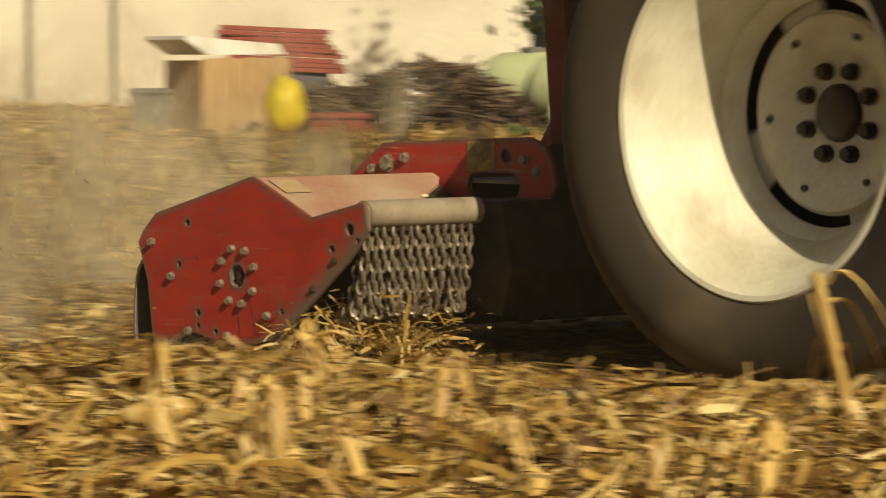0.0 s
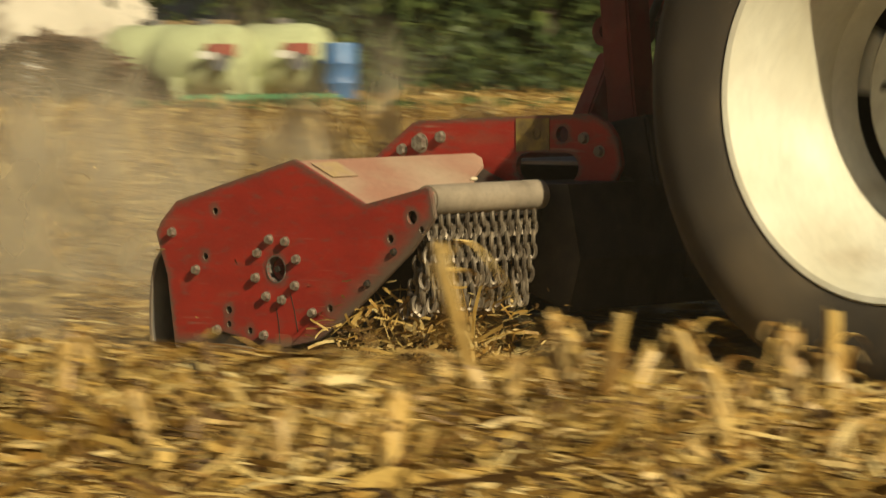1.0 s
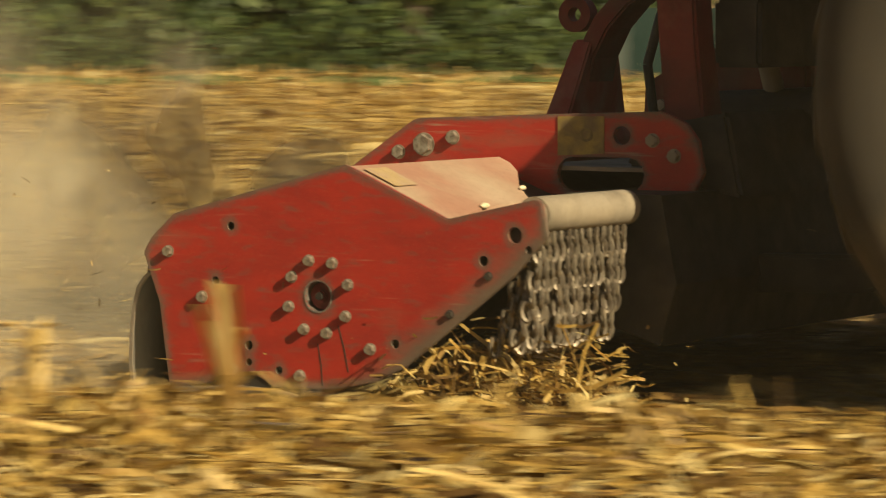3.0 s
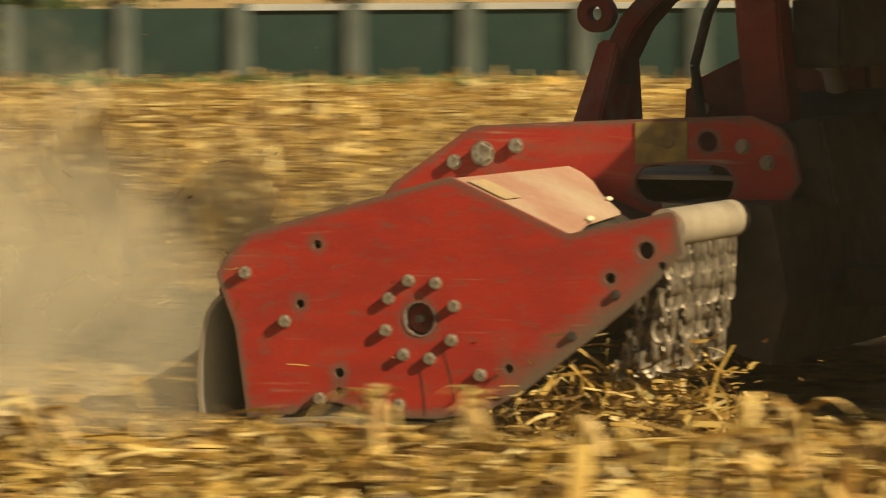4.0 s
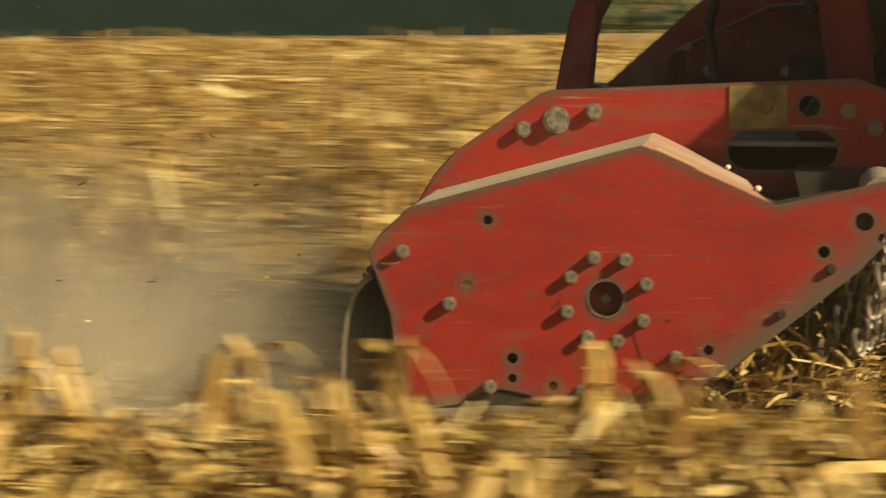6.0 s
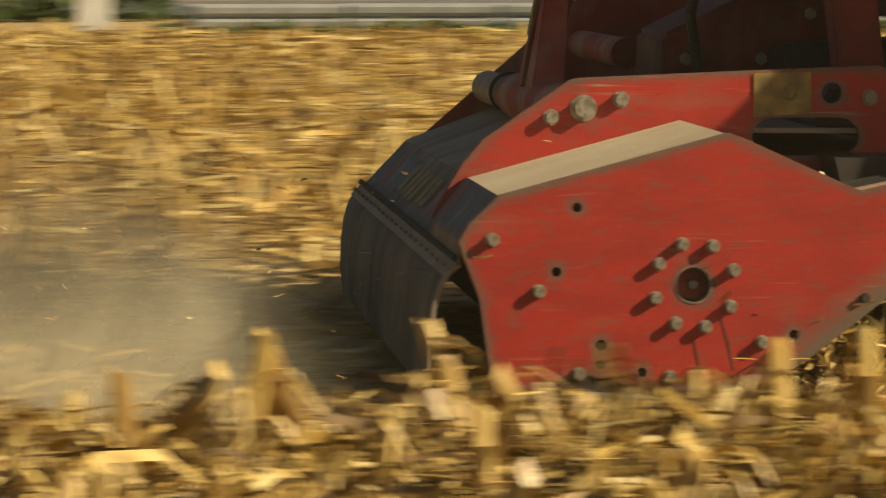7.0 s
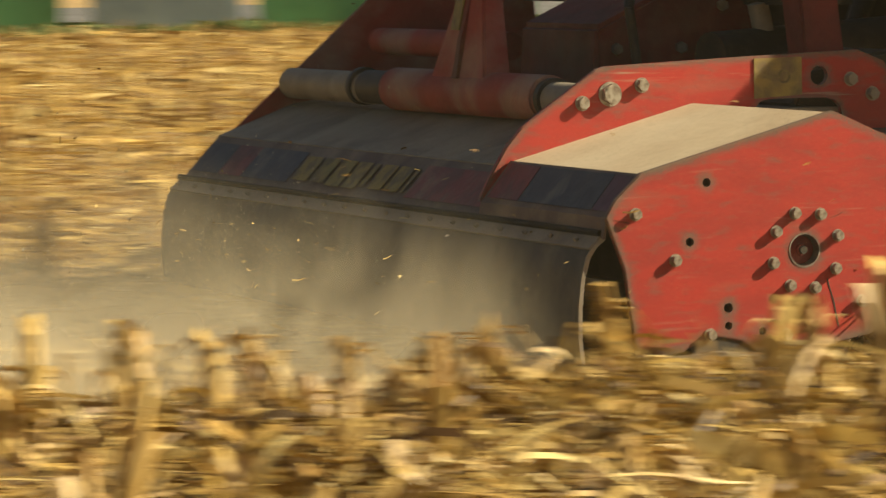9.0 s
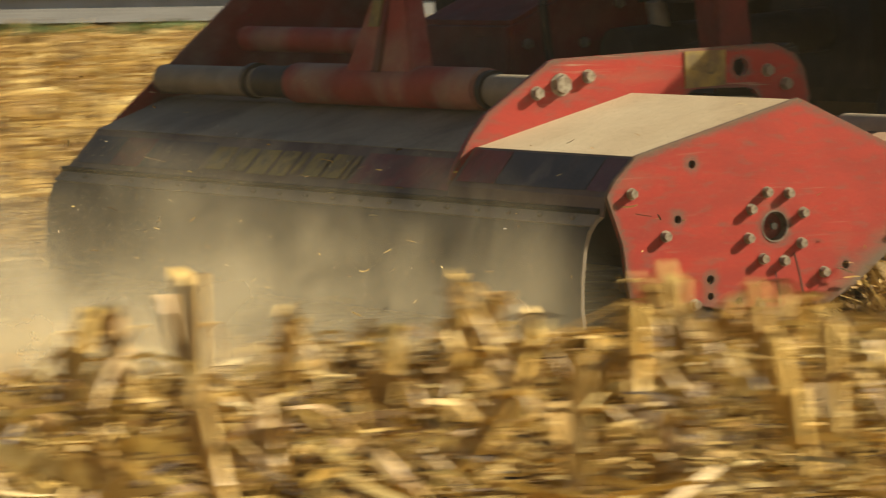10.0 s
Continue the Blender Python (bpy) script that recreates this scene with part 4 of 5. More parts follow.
        part("rim_bolt", rod(B(), (0, 0, 0), (0, -0.012, 0), 0.010, 6), DARK, w).matrix_basis = pose(0.222 * math.cos(a), 0.292, 0.222 * math.sin(a))
    part("wheel_well", rod(B(), (0, 0.36, 0), (0, 0.38, 0), 0.42, 48), DARK, w)
    return w


def build_tractor():
    T = new("tractor")
    tagged(T, "farm tractor with cream-white rims pulling the mulcher", "tractor")

    def tp(name, bm, material, label="", **kw):
        return part(name, bm, material, T, label, lift=LIFT, **kw)

    near = tractor_wheel(T, 0.284, False)
    far = copy_thing(near, pose(WX, 2.60, WR, 0, 0, 180))
    far.parent = T
    tp("rear_axle", rod(B(), (WX, 0.66, WZ), (WX, 2.24, WZ), 0.13, 20), DARK, smooth=True)
    tp("transmission", box(B(), 1.15, 3.6, 1.20, 1.75, 0.22, 0.95), DARK, "dark transmission housing", bevel=0.04)
    tp("cab", prism(B(), [(1.05, 0.95), (1.10, 1.55), (1.35, 2.55), (2.9, 2.55), (3.05, 0.95)], 0.56, 2.42), DARK, "dark tractor cab", bevel=0.05)
    tp("bonnet", prism(B(), [(3.05, 0.70), (3.05, 1.55), (4.9, 1.35), (5.05, 0.70)], 1.05, 1.90), RED_SHADED, "tractor bonnet", bevel=0.06)
    for y0, y1 in ((0.50, 0.86), (2.06, 2.42)):
        arc = [(WX + 0.90 * math.cos(a), WZ + 0.90 * math.sin(a)) for a in [radians(20 + 12 * i) for i in range(12)]]
        tp("fender", sheet(B(), arc, y0, y1, 0.03), DARK, "dark rear fender")
    for y in (0.98, 1.97):
        tp("lower_link", sweep(B(), [(0.45, 0.02), (0.9, 0.03), (1.45, 0.18)], y, 0.06, 0.06, 0.09), DARK, bevel=0.01)
        tp("lift_rod", rod(B(), (0.95, y, 0.05), (1.25, y, 0.80), 0.028, 12), DARK, smooth=True)
    tp("top_link", rod(B(), (0.30, 1.50, 0.72), (1.2, 1.48, 0.62), 0.032, 14), DARK, smooth=True)
    tp("drive_shaft", rod(B(), (0.36, 1.25, 0.38), (1.2, 1.47, 0.42), 0.06, 20), DARK, smooth=True)
    fw = None
    for y in (0.42, 2.1):
        bm = lathe(B(), [(0.30, 0.0), (0.42, -0.03), (0.52, 0.02), (0.53, 0.15), (0.52, 0.30), (0.42, 0.35), (0.30, 0.32), (0.0, 0.2), (0.0, 0.12), (0.30, 0.0)], 48)
        fw = part("front_wheel", bm, TYRE, T, "dusty black front tyre", smooth=True)
        fw.matrix_basis = pose(4.35, y, 0.53)
    tp("front_axle", rod(B(), (4.35, 0.7, 0.27), (4.35, 2.2, 0.27), 0.09, 14), DARK, smooth=True)
    tp("front_frame", box(B(), 3.5, 4.9, 1.25, 1.70, 0.25, 0.72), DARK, bevel=0.03)
    return T, near, far


tractor, wheel_near, wheel_far = build_tractor()


# ---- far edge of the field ----
WALLM = mat("pale_render_wall", (0.66, 0.62, 0.52), (0.56, 0.52, 0.43), scale=0.5, rough=0.9, fine=12)
WOOD = mat("pale_crate_wood", (0.50, 0.33, 0.16), (0.40, 0.25, 0.11), scale=4, rough=0.8, stretch=(6, 6, 0.6))
WHITE = mat("white_sheet", (0.75, 0.73, 0.68), (0.6, 0.58, 0.52), scale=3, rough=0.6)
REDW = mat("red_boards", (0.30, 0.06, 0.04), (0.22, 0.05, 0.035), scale=5, rough=0.7)
ORANGE = mat("orange_red_wagon_paint", (0.48, 0.09, 0.03), (0.36, 0.07, 0.03), scale=1.5, rough=0.5)
YELLOW = mat("yellow_sack", (0.70, 0.56, 0.03), (0.58, 0.45, 0.03), scale=6, rough=0.5)
GREYD = mat("dark_grey_bin", (0.09, 0.09, 0.10), (0.14, 0.13, 0.12), scale=6, rough=0.6)
TANKM = mat("pale_green_tank", (0.55, 0.60, 0.34), (0.46, 0.50, 0.28), scale=3, rough=0.45)
BLUE = mat("blue_plastic", (0.08, 0.20, 0.42), (0.06, 0.15, 0.33), scale=4, rough=0.4)
GREENP = mat("green_plastic", (0.10, 0.32, 0.14), (0.08, 0.26, 0.11), scale=3, rough=0.5)
CYANP = mat("pale_blue_sheet", (0.30, 0.42, 0.48), (0.24, 0.35, 0.42), scale=3, rough=0.5)
TWIG = mat("dead_brush", (0.14, 0.09, 0.055), (0.3, 0.3, 0.3), scale=3, rough=0.85, island=[(0, (0.06, 0.035, 0.022)), (0.6, (0.17, 0.10, 0.06)), (1, (0.30, 0.22, 0.15))])
EARTH = mat("dry_earth_heap", (0.34, 0.25, 0.13), (0.24, 0.17, 0.08), scale=4, rough=0.95, bump=0.5, fine=12)
NET = mat("dark_green_netting", (0.016, 0.034, 0.030), (0.025, 0.046, 0.040), scale=1.2, rough=0.8, fine=60)
NET.node_tree.nodes["Principled BSDF"].inputs["Specular IOR Level"].default_value = 0.1
POST = mat("grey_concrete_post", (0.088, 0.105, 0.094), (0.07, 0.083, 0.074), scale=4, rough=0.9)
RAILM = mat("galvanised_rail", (0.50, 0.50, 0.47), (0.38, 0.38, 0.36), scale=3, rough=0.45, metal=0.35)
LEAF = mat("tree_leaves", (0.07, 0.10, 0.03), (0.8, 0.8, 0.8), scale=2, rough=0.6, thin=0.25, island=[(0, (0.025, 0.045, 0.012)), (0.5, (0.06, 0.10, 0.025)), (1, (0.13, 0.17, 0.04))])
BARK = mat("tree_bark", (0.10, 0.075, 0.05), (0.06, 0.045, 0.03), scale=6, rough=0.95, bump=0.5, fine=20, stretch=(2, 2, 0.4))
GRASS = mat("verge_grass", (0.1, 0.16, 0.04), (0.8, 0.8, 0.8), scale=2, rough=0.7, thin=0.2, island=[(0, (0.05, 0.10, 0.02)), (0.6, (0.12, 0.19, 0.05)), (1, (0.33, 0.28, 0.10))])


def stand(ob, az, dist, z=0.0, turn=0.0):
    """Sets a thing at the field's far edge, its front to the camera."""
    p = polar(az, dist, z)
    ob.matrix_basis = pose(p.x, p.y, p.z, 0, 0, -az + turn)
    return ob


def far_wall():
    bm = box(B(), -11, 11, 0, 0.4, -0.1, 7.0)
    ob = tagged(part("storage_hall", bm, WALLM), "pale rendered wall of a long farm hall", "building")
    stand(ob, -54.2, 74)
    part("roof", prism(B(), [(-11.4, 6.9), (11.4, 6.9), (11.4, 7.1), (-11.4, 7.1)], -0.4, 8), GREYD, ob)
    for x in (3.0, 4.35):
        part("downpipe", rod(B(), (x, -0.12, 0), (x, -0.12, 6.9), 0.11, 10), WALLM, ob, smooth=True)
    part("end_wall", box(B(), 10.6, 11, 0.4, 8, -0.1, 7.0), WALLM, ob)


far_wall()


def crate():
    c = tagged(new("wooden_crate"), "pale plank crate under a tilted white lid", "crate")
    for k in range(6):
        part("plank", box(B(), -0.45 + k * 0.165, -0.295 + k * 0.165, -0.40, -0.37, 0.0, 0.82 + 0.01 * (k % 2)), WOOD, c, bevel=0.004)
    part("side_board", box(B(), -0.50, -0.455, -0.40, 0.40, 0.0, 0.80), WOOD, c)
    part("side_board", box(B(), 0.545, 0.58, -0.40, 0.40, 0.0, 0.80), WOOD, c)
    part("back_board", box(B(), -0.45, 0.54, 0.37, 0.40, 0.0, 0.80), WOOD, c)
    part("lid", prism(B(), [(-0.72, 1.02), (-0.70, 1.06), (0.42, 0.97), (0.50, 0.86), (-0.45, 0.86)], -0.43, 0.43), WHITE, c, "white sheet lid")
    stand(c, -49.55, 49.3, 0, 30)


def board_stack():
    s = tagged(new("board_stack"), "stack of red boards on a dark trestle", "board stack")
    part("trestle", box(B(), -0.42, 0.42, -0.3, 0.3, 0, 0.66), GREYD, s, bevel=0.02)
    r = random.Random(4)
    for k in range(9):
        o = part("board", box(B(), -0.62, 0.62, -0.35, 0.35, 0, 0.052), REDW, s, bevel=0.006)
        o.matrix_basis = pose(r.uniform(-0.05, 0.05) - 0.03 * k, 0, 0.662 + 0.056 * k, 0, 3, r.uniform(-3, 3))
    stand(s, -48.70, 52.5)


def sack(name, label, material, az, dist, w, h):
    bm = B()
    bmesh.ops.create_icosphere(bm, subdivisions=3, radius=0.5)
    for v in bm.verts:
        k = 1 + 0.22 * noise.noise(v.co * 3 + Vector((az, 0, 0)))
        v.co = Vector((v.co.x * w * k, v.co.y * w * 0.8 * k, max(-0.46, v.co.z) * h * k + 0.46 * h))
    stand(tagged(part(name, bm, material, smooth=True), label, "sack"), az, dist)


def bin_box(name, label, cat, material, az, dist, w, h, taper=0.06):
    c = tagged(new(name), label, cat)
    bm = box(B(), -w / 2, w / 2, -0.35, 0.35, 0, h)
    for v in bm.verts:
        if v.co.z < 0.01:
            v.co.x *= 1 - taper
            v.co.y *= 1 - taper
    part("body", bm, material, c, bevel=0.03)
    part("rim", box(B(), -w / 2 - 0.025, w / 2 + 0.025, -0.38, 0.38, h - 0.06, h - 0.005), material, c, bevel=0.015)
    return stand(c, az, dist)


def brush_pile(az, dist, w, h, count, seed, label):
    rng = np.random.default_rng(seed)
    v = np.zeros((count, 6, 3))
    x = rng.normal(0, w * 0.27, count)
    top = h * np.clip(1 - (x / (w * 0.55)) ** 2, 0.08, 1)
    c = np.c_[x, rng.normal(0, 0.45, count), top * rng.uniform(0.02, 0.95, count)]
    d = rng.normal(0, 1, (count, 3))
    d[:, 2] *= 0.35
    d /= np.linalg.norm(d, axis=1)[:, None]
    ln, rr = rng.uniform(0.12, 0.5, count), rng.uniform(0.008, 0.03, count)
    side = np.cross(d, [0, 0, 1.0])
    side /= np.linalg.norm(side, axis=1)[:, None] + 1e-6
    up = np.cross(side, d)
    for k in range(3):
        a = 2 * np.pi * k / 3
        o = (side * np.cos(a) + up * np.sin(a)) * rr[:, None]
        v[:, k] = c + o - d * ln[:, None] / 2
        v[:, 3 + k] = c + o * 0.6 + d * ln[:, None] / 2
    v[:, :, 2] = np.maximum(v[:, :, 2], 0.0)
    q = np.array([[0, 1, 4, 3], [1, 2, 5, 4], [2, 0, 3, 5]])
    ob = mesh_of("brush_pile", v.reshape(-1, 3), (q[None] + 6 * np.arange(count)[:, None, None]).reshape(-1, 4), TWIG)
    stand(tagged(ob, label, "brush pile", kind="stuff"), az, dist)


def tank(az, dist, label, valve=True):
    t = tagged(new("liquid_tank"), label, "tank", "tanks by the field")
    part("shell", lathe(B(), [(0.0, -0.55), (0.20, -0.54), (0.36, -0.47), (0.40, -0.36), (0.405, 0.0), (0.40, 0.36), (0.36, 0.47), (0.2, 0.54), (0.0, 0.55)], 32), TANKM, t, smooth=True).matrix_basis = pose(0, 0, 0.47, 0, 0, 62)
    for x in (-0.3, 0.3):
        part("cradle", box(B(), x - 0.05, x + 0.05, -0.38, 0.38, 0, 0.30), TANKM, t)
    part("fill_cap", rod(B(), (0, 0, 0.86), (0, 0, 0.93), 0.11, 18), GREYD, t)
    if valve:
        part("valve_guard", box(B(), 0.02, 0.34, -0.56, -0.42, 0.52, 0.66), REDW, t, bevel=0.01)
        part("valve", rod(B(), (0.18, -0.44, 0.46), (0.18, -0.60, 0.46), 0.10, 16), GREYD, t)
        part("label_plate", box(B(), -0.06, 0.12, -0.60, -0.57, 0.50, 0.58), WHITE, t)
    stand(t, az, dist)


def barrel(az, dist, material, label, r=0.19, h=0.66):
    b = tagged(new("barrel"), label, "barrel")
    part("drum", lathe(B(), [(0.0, 0), (r * 0.95, 0), (r, 0.03), (r, h * 0.32), (r * 1.05, h * 0.34), (r, h * 0.36), (r, h * 0.64), (r * 1.05, h * 0.66), (r, h * 0.68), (r, h - 0.03), (r * 0.95, h), (0, h)], 24), material, b, smooth=True).matrix_basis = pose(0, 0, 0, 90, 0, 0)
    stand(b, az, dist)


def wagon():
    w = tagged(new("farm_wagon"), "orange-red tipping farm wagon behind an earth heap", "wagon")
    part("body", prism(B(), [(-1.20, 0.36), (-1.45, 1.75), (1.50, 1.75), (1.45, 0.36)], -0.8, 0.8), ORANGE, w, bevel=0.03)
    for k in range(5):
        part("stake", box(B(), -1.1 + k * 0.55, -1.03 + k * 0.55, -0.86, -0.80, 0.42, 1.75), ORANGE, w)
    part("chassis", box(B(), -1.2, 1.2, -0.5, 0.5, 0.30, 0.42), GREYD, w)
    for x in (-0.7, 0.75):
        part("wheel", lathe(B(), [(0.0, 0.0), (0.2, 0.0), (0.27, 0.02), (0.27, 0.18), (0.0, 0.2)], 24), TYRE, w, smooth=True).matrix_basis = pose(x, -0.75, 0.27)
    stand(w, -37.68, 55)
    m = tagged(part("white_canister", rod(B(), (0, 0, 0), (0, 0, 0.18), 0.2, 16), WHITE, bevel=0.02), "white canister lying on the earth heap", "canister")
    stand(m, -38.45, 47.2, 0.46, 0)


def mound():
    bm = B()
    n = 26
    rows = []
    for i in range(n):
        row = []
        for j in range(n):
            u, v = i / (n - 1) * 2 - 1, j / (n - 1) * 2 - 1
            d = math.hypot(u * 1.02 + 0.1, v)
            z = 0.70 * max(0, 1 - d) ** 0.85 + 0.05 * noise.noise(Vector((u * 4, v * 4, 1))) * (1 if d < 0.95 else 0)
            row.append(bm.verts.new((u * 1.70, v * 0.9, max(-0.02, z - 0.02))))
        rows.append(row)
    for i in range(n - 1):
        for j in range(n - 1):
            bm.faces.new((rows[i][j], rows[i + 1][j], rows[i + 1][j + 1], rows[i][j + 1]))
    stand(tagged(part("earth_mound", bm, EARTH, smooth=True), "heap of dry tan earth at the field edge", "earth mound"), -37.85, 47.6)


def tree(az, dist, height, spread, seed, leaves=2600, low=0.15):
    r = random.Random(seed)
    t = tagged(new("tree"), "dense dark green broadleaf tree behind the field", "tree", "trees behind the field")
    bm = B()
    rod(bm, (0, 0, -0.05), (0.05, 0, height * 0.5), 0.16, 10, 0.09)
    tips = []
    for k in range(9):
        a, z = r.uniform(0, 6.28), height * r.uniform(0.15, 0.5)
        tip = Vector((spread * 0.75 * math.cos(a), spread * 0.75 * math.sin(a), z + height * r.uniform(0.1, 0.35)))
        rod(bm, (0.02, 0, z), tip, 0.05, 6, 0.015)
        tips.append(tip)
    part("trunk", bm, BARK, t, smooth=True)
    rng = np.random.default_rng(seed)
    clumps = np.array([[rng.normal(0, spread * 0.5), rng.normal(0, spread * 0.5), height * (low + (1 - low) * rng.uniform(0, 1) ** 0.9)] for _ in range(46)])
    which = rng.integers(0, 46, leaves)
    c = clumps[which] + rng.normal(0, spread * 0.15, (leaves, 3))
    c[:, 2] = np.maximum(c[:, 2], 0.05)
    s = rng.uniform(0.05, 0.13, leaves)
    a = rng.normal(0, 1, (leaves, 3)); a /= np.linalg.norm(a, axis=1)[:, None]
    b = np.cross(a, rng.normal(0, 1, (leaves, 3))); b /= np.linalg.norm(b, axis=1)[:, None]
    v = np.stack([c - a * s[:, None], c + b * s[:, None] * 0.55, c + a * s[:, None], c - b * s[:, None] * 0.55], 1)
    f = np.arange(leaves * 4).reshape(-1, 4)
    mesh_of("crown", v.reshape(-1, 3), f, LEAF, t)
    stand(t, az, dist)


def hedge(az0, az1, dist, height, count, seed, material, label, name="hedge", cat="hedge", grow=1.0):
    rng = np.random.default_rng(seed)
    az = rng.uniform(az0, az1, count)
    d = dist + rng.normal(0, 0.5, count)
    z = height * rng.uniform(0, 1, count) * (0.8 + 0.25 * np.sin(az * 3.1) + 0.15 * np.sin(az * 9.7))
    c = np.c_[d * np.sin(np.radians(az)), d * np.cos(np.radians(az)), np.maximum(z, 0.02)]
    s = rng.uniform(0.03, 0.10, count) * grow
    a = rng.normal(0, 1, (count, 3)); a[:, 2] += 0.5; a /= np.linalg.norm(a, axis=1)[:, None]
    b = np.cross(a, rng.normal(0, 1, (count, 3))); b /= np.linalg.norm(b, axis=1)[:, None]
    v = np.stack([c - a * s[:, None], c + b * s[:, None] * 0.5, c + a * s[:, None], c - b * s[:, None] * 0.5], 1)
    tagged(mesh_of(name, v.reshape(-1, 3), np.arange(count * 4).reshape(-1, 4), material), label, cat, kind="stuff")


def net_fence():
    """Dark netting between concrete posts, with a pale top rail."""
    f = tagged(new("net_fence"), "dark green netting fence with grey posts", "fence")
    azs = [-26.68 + 1.42 * k for k in range(18)]
    for k, az in enumerate(azs):
        p = polar(az, 50)
        if az < -15.5:
            o = part("post", box(B(), -0.10, 0.10, -0.09, 0.09, -0.05, 0.84), POST, f, bevel=0.01)
            o.matrix_basis = pose(p.x, p.y, 0, 0, 0, -az)
        if k + 1 < len(azs):
            q = polar(azs[k + 1], 50)
            mid = (p + q) / 2
            w = (q - p).length / 2
            o = part("net_panel", box(B(), -w, w, 0.02, 0.05, 0.0, 0.79), NET, f)
            o.matrix_basis = pose(mid.x, mid.y, 0, 0, 0, -(az + 0.71))
            if -24 < az < -12:
                o = part("top_rail", box(B(), -w, w, -0.03, 0.01, 0.76, 0.83), RAILM, f)
                o.matrix_basis = pose(mid.x, mid.y, 0, 0, 0, -(az + 0.71))
    o = part("pale_panel", box(B(), -0.42, 0.42, -0.06, 0.0, 0.0, 0.82), POST, f, "wide pale grey fence panel")
    p = polar(-16.45, 49.9)
    o.matrix_basis = pose(p.x, p.y, 0, 0, 0, 16.45)
    return f


def guard_rail():
    g = tagged(new("guard_rail"), "galvanised roadside guard rail beyond the field", "guard rail")
    azs = [1.6 + 1.9 * k for k in range(7)]
    for k, az in enumerate(azs):
        p = polar(az, 44.3 + 0.25 * k)
        o = part("post", box(B(), -0.06, 0.06, 0.02, 0.14, -0.05, 0.28), POST, g)
        o.matrix_basis = pose(p.x, p.y, 0, 0, 0, -az)
        if k + 1 < len(azs):
            q = polar(azs[k + 1], 44.55 + 0.25 * k)
            mid, w = (p + q) / 2, (q - p).length / 2
            sec = [(0.0, 0.05), (-0.04, 0.085), (-0.04, 0.13), (0.0, 0.17), (-0.04, 0.21), (-0.04, 0.265), (0.0, 0.30), (0.015, 0.30), (0.015, 0.05)]
            bm = B()
            prism(bm, sec, -w, w)
            bmesh.ops.rotate(bm, verts=bm.verts, cent=(0, 0, 0), matrix=Matrix.Rotation(radians(90), 3, "Z"))
            o = part("rail", bm, RAILM, g)
            o.matrix_basis = pose(mid.x, mid.y, 0.0, 0, 0, -(az + 0.95))
    return g


def road_strip():
    """The pale road behind the rail."""
    bm = B()
    ring = []
    for k in range(40):
        az = -2 + k * 1.0
        ring.append([bm.verts.new(polar(az, d, z)) for d, z in ((54.5, 0.03), (62, 0.10))])
    for p, q in zip(ring, ring[1:]):
        bm.faces.new((p[0], q[0], q[1], p[1]))
    tagged(part("road", bm, mat("grey_asphalt", (0.16, 0.155, 0.15), (0.11, 0.105, 0.1), scale=1.5, rough=0.85)), "grey country road beyond the field", "road", kind="structure")


crate()
board_stack()
sack("yellow_sack", "bright yellow plastic sack leaning by a crate", YELLOW, -48.80, 48.3, 0.44, 0.66)
sack("white_sack", "small white sack on the brush pile", WHITE, -47.2, 49.6, 0.34, 0.62)
bin_box("dark_bin", "dark grey plastic bin beside the crate", "bin", GREYD, -50.42, 49.6, 0.5, 0.50)
bin_box("red_box", "low dull red box by the brush", "box", REDW, -48.15, 49.0, 0.66, 0.24)
brush_pile(-47.0, 50.0, 2.3, 0.80, 1500, 3, "heap of dead brown branches and brush")
brush_pile(-48.1, 51.5, 1.8, 0.5, 900, 5, "low heap of dry brushwood")
tank(-45.72, 50.9, "pale green cylindrical liquid tank on a cradle", False)
tank(-45.10, 50.4, "pale green cylindrical liquid tank with red valve guard")
tank(-44.14, 50.6, "pale green cylindrical liquid tank with red valve guard")
barrel(-43.42, 49.8, BLUE, "blue plastic barrel beside the tanks")
bin_box("green_trough", "low green plastic trough before the tanks", "trough", GREENP, -44.4, 48.9, 1.6, 0.13)
wagon()
mound()
hedge(-36.85, -35.95, 48.6, 0.66, 1500, 27, LEAF, "small dark green bush beside the earth heap", "bush", "bush")
stand(bin_box("red_box", "small bright red box on the earth heap", "box", ORANGE, -38.88, 47.6, 0.30, 0.24), -38.88, 47.6, 0.36)
for k, (az, dist, hgt, spr) in enumerate(((-44.6, 66, 6.0, 1.7), (-42.6, 60, 5.2, 1.6), (-40.9, 57, 4.6, 1.5), (-39.6, 63, 5.5, 1.8), (-36.0, 58, 4.4, 1.5), (-34.4, 56, 4.0, 1.4),
                                          (-32.8, 58, 4.5, 1.5), (-31.0, 57, 4.0, 1.5), (-29.2, 56, 4.2, 1.4), (-27.4, 60, 5.0, 1.7), (-25.4, 64, 5.0, 1.9), (-22.5, 66, 5.0, 2.0),
                                          (-13.5, 60, 4.5, 1.8), (-10.5, 58, 4.0, 1.7), (-7.6, 56, 4.0, 1.6), (-4.5, 58, 4.2, 1.6), (-1.5, 57, 4.0, 1.5))):
    tree(az, dist, hgt, spr, 60 + k)
hedge(-43.6, -26.2, 53.0, 0.85, 12000, 8, LEAF, "dark green undergrowth along the field edge")
hedge(-44.6, -26.0, 57.5, 2.6, 42000, 18, LEAF, "dense dark green thicket behind the field", "thicket", "thicket", 1.8)
hedge(-11.0, 1.4, 53.0, 0.62, 6000, 9, LEAF, "dark shaded hedge along the field edge")
hedge(1.2, 14.5, 44.9, 0.12, 4500, 10, LEAF, "dark weeds under the guard rail", "weeds", "weeds")
hedge(14.0, 36.0, 47.6, 0.10, 7000, 12, GRASS, "strip of green verge grass", "verge_grass", "grass")
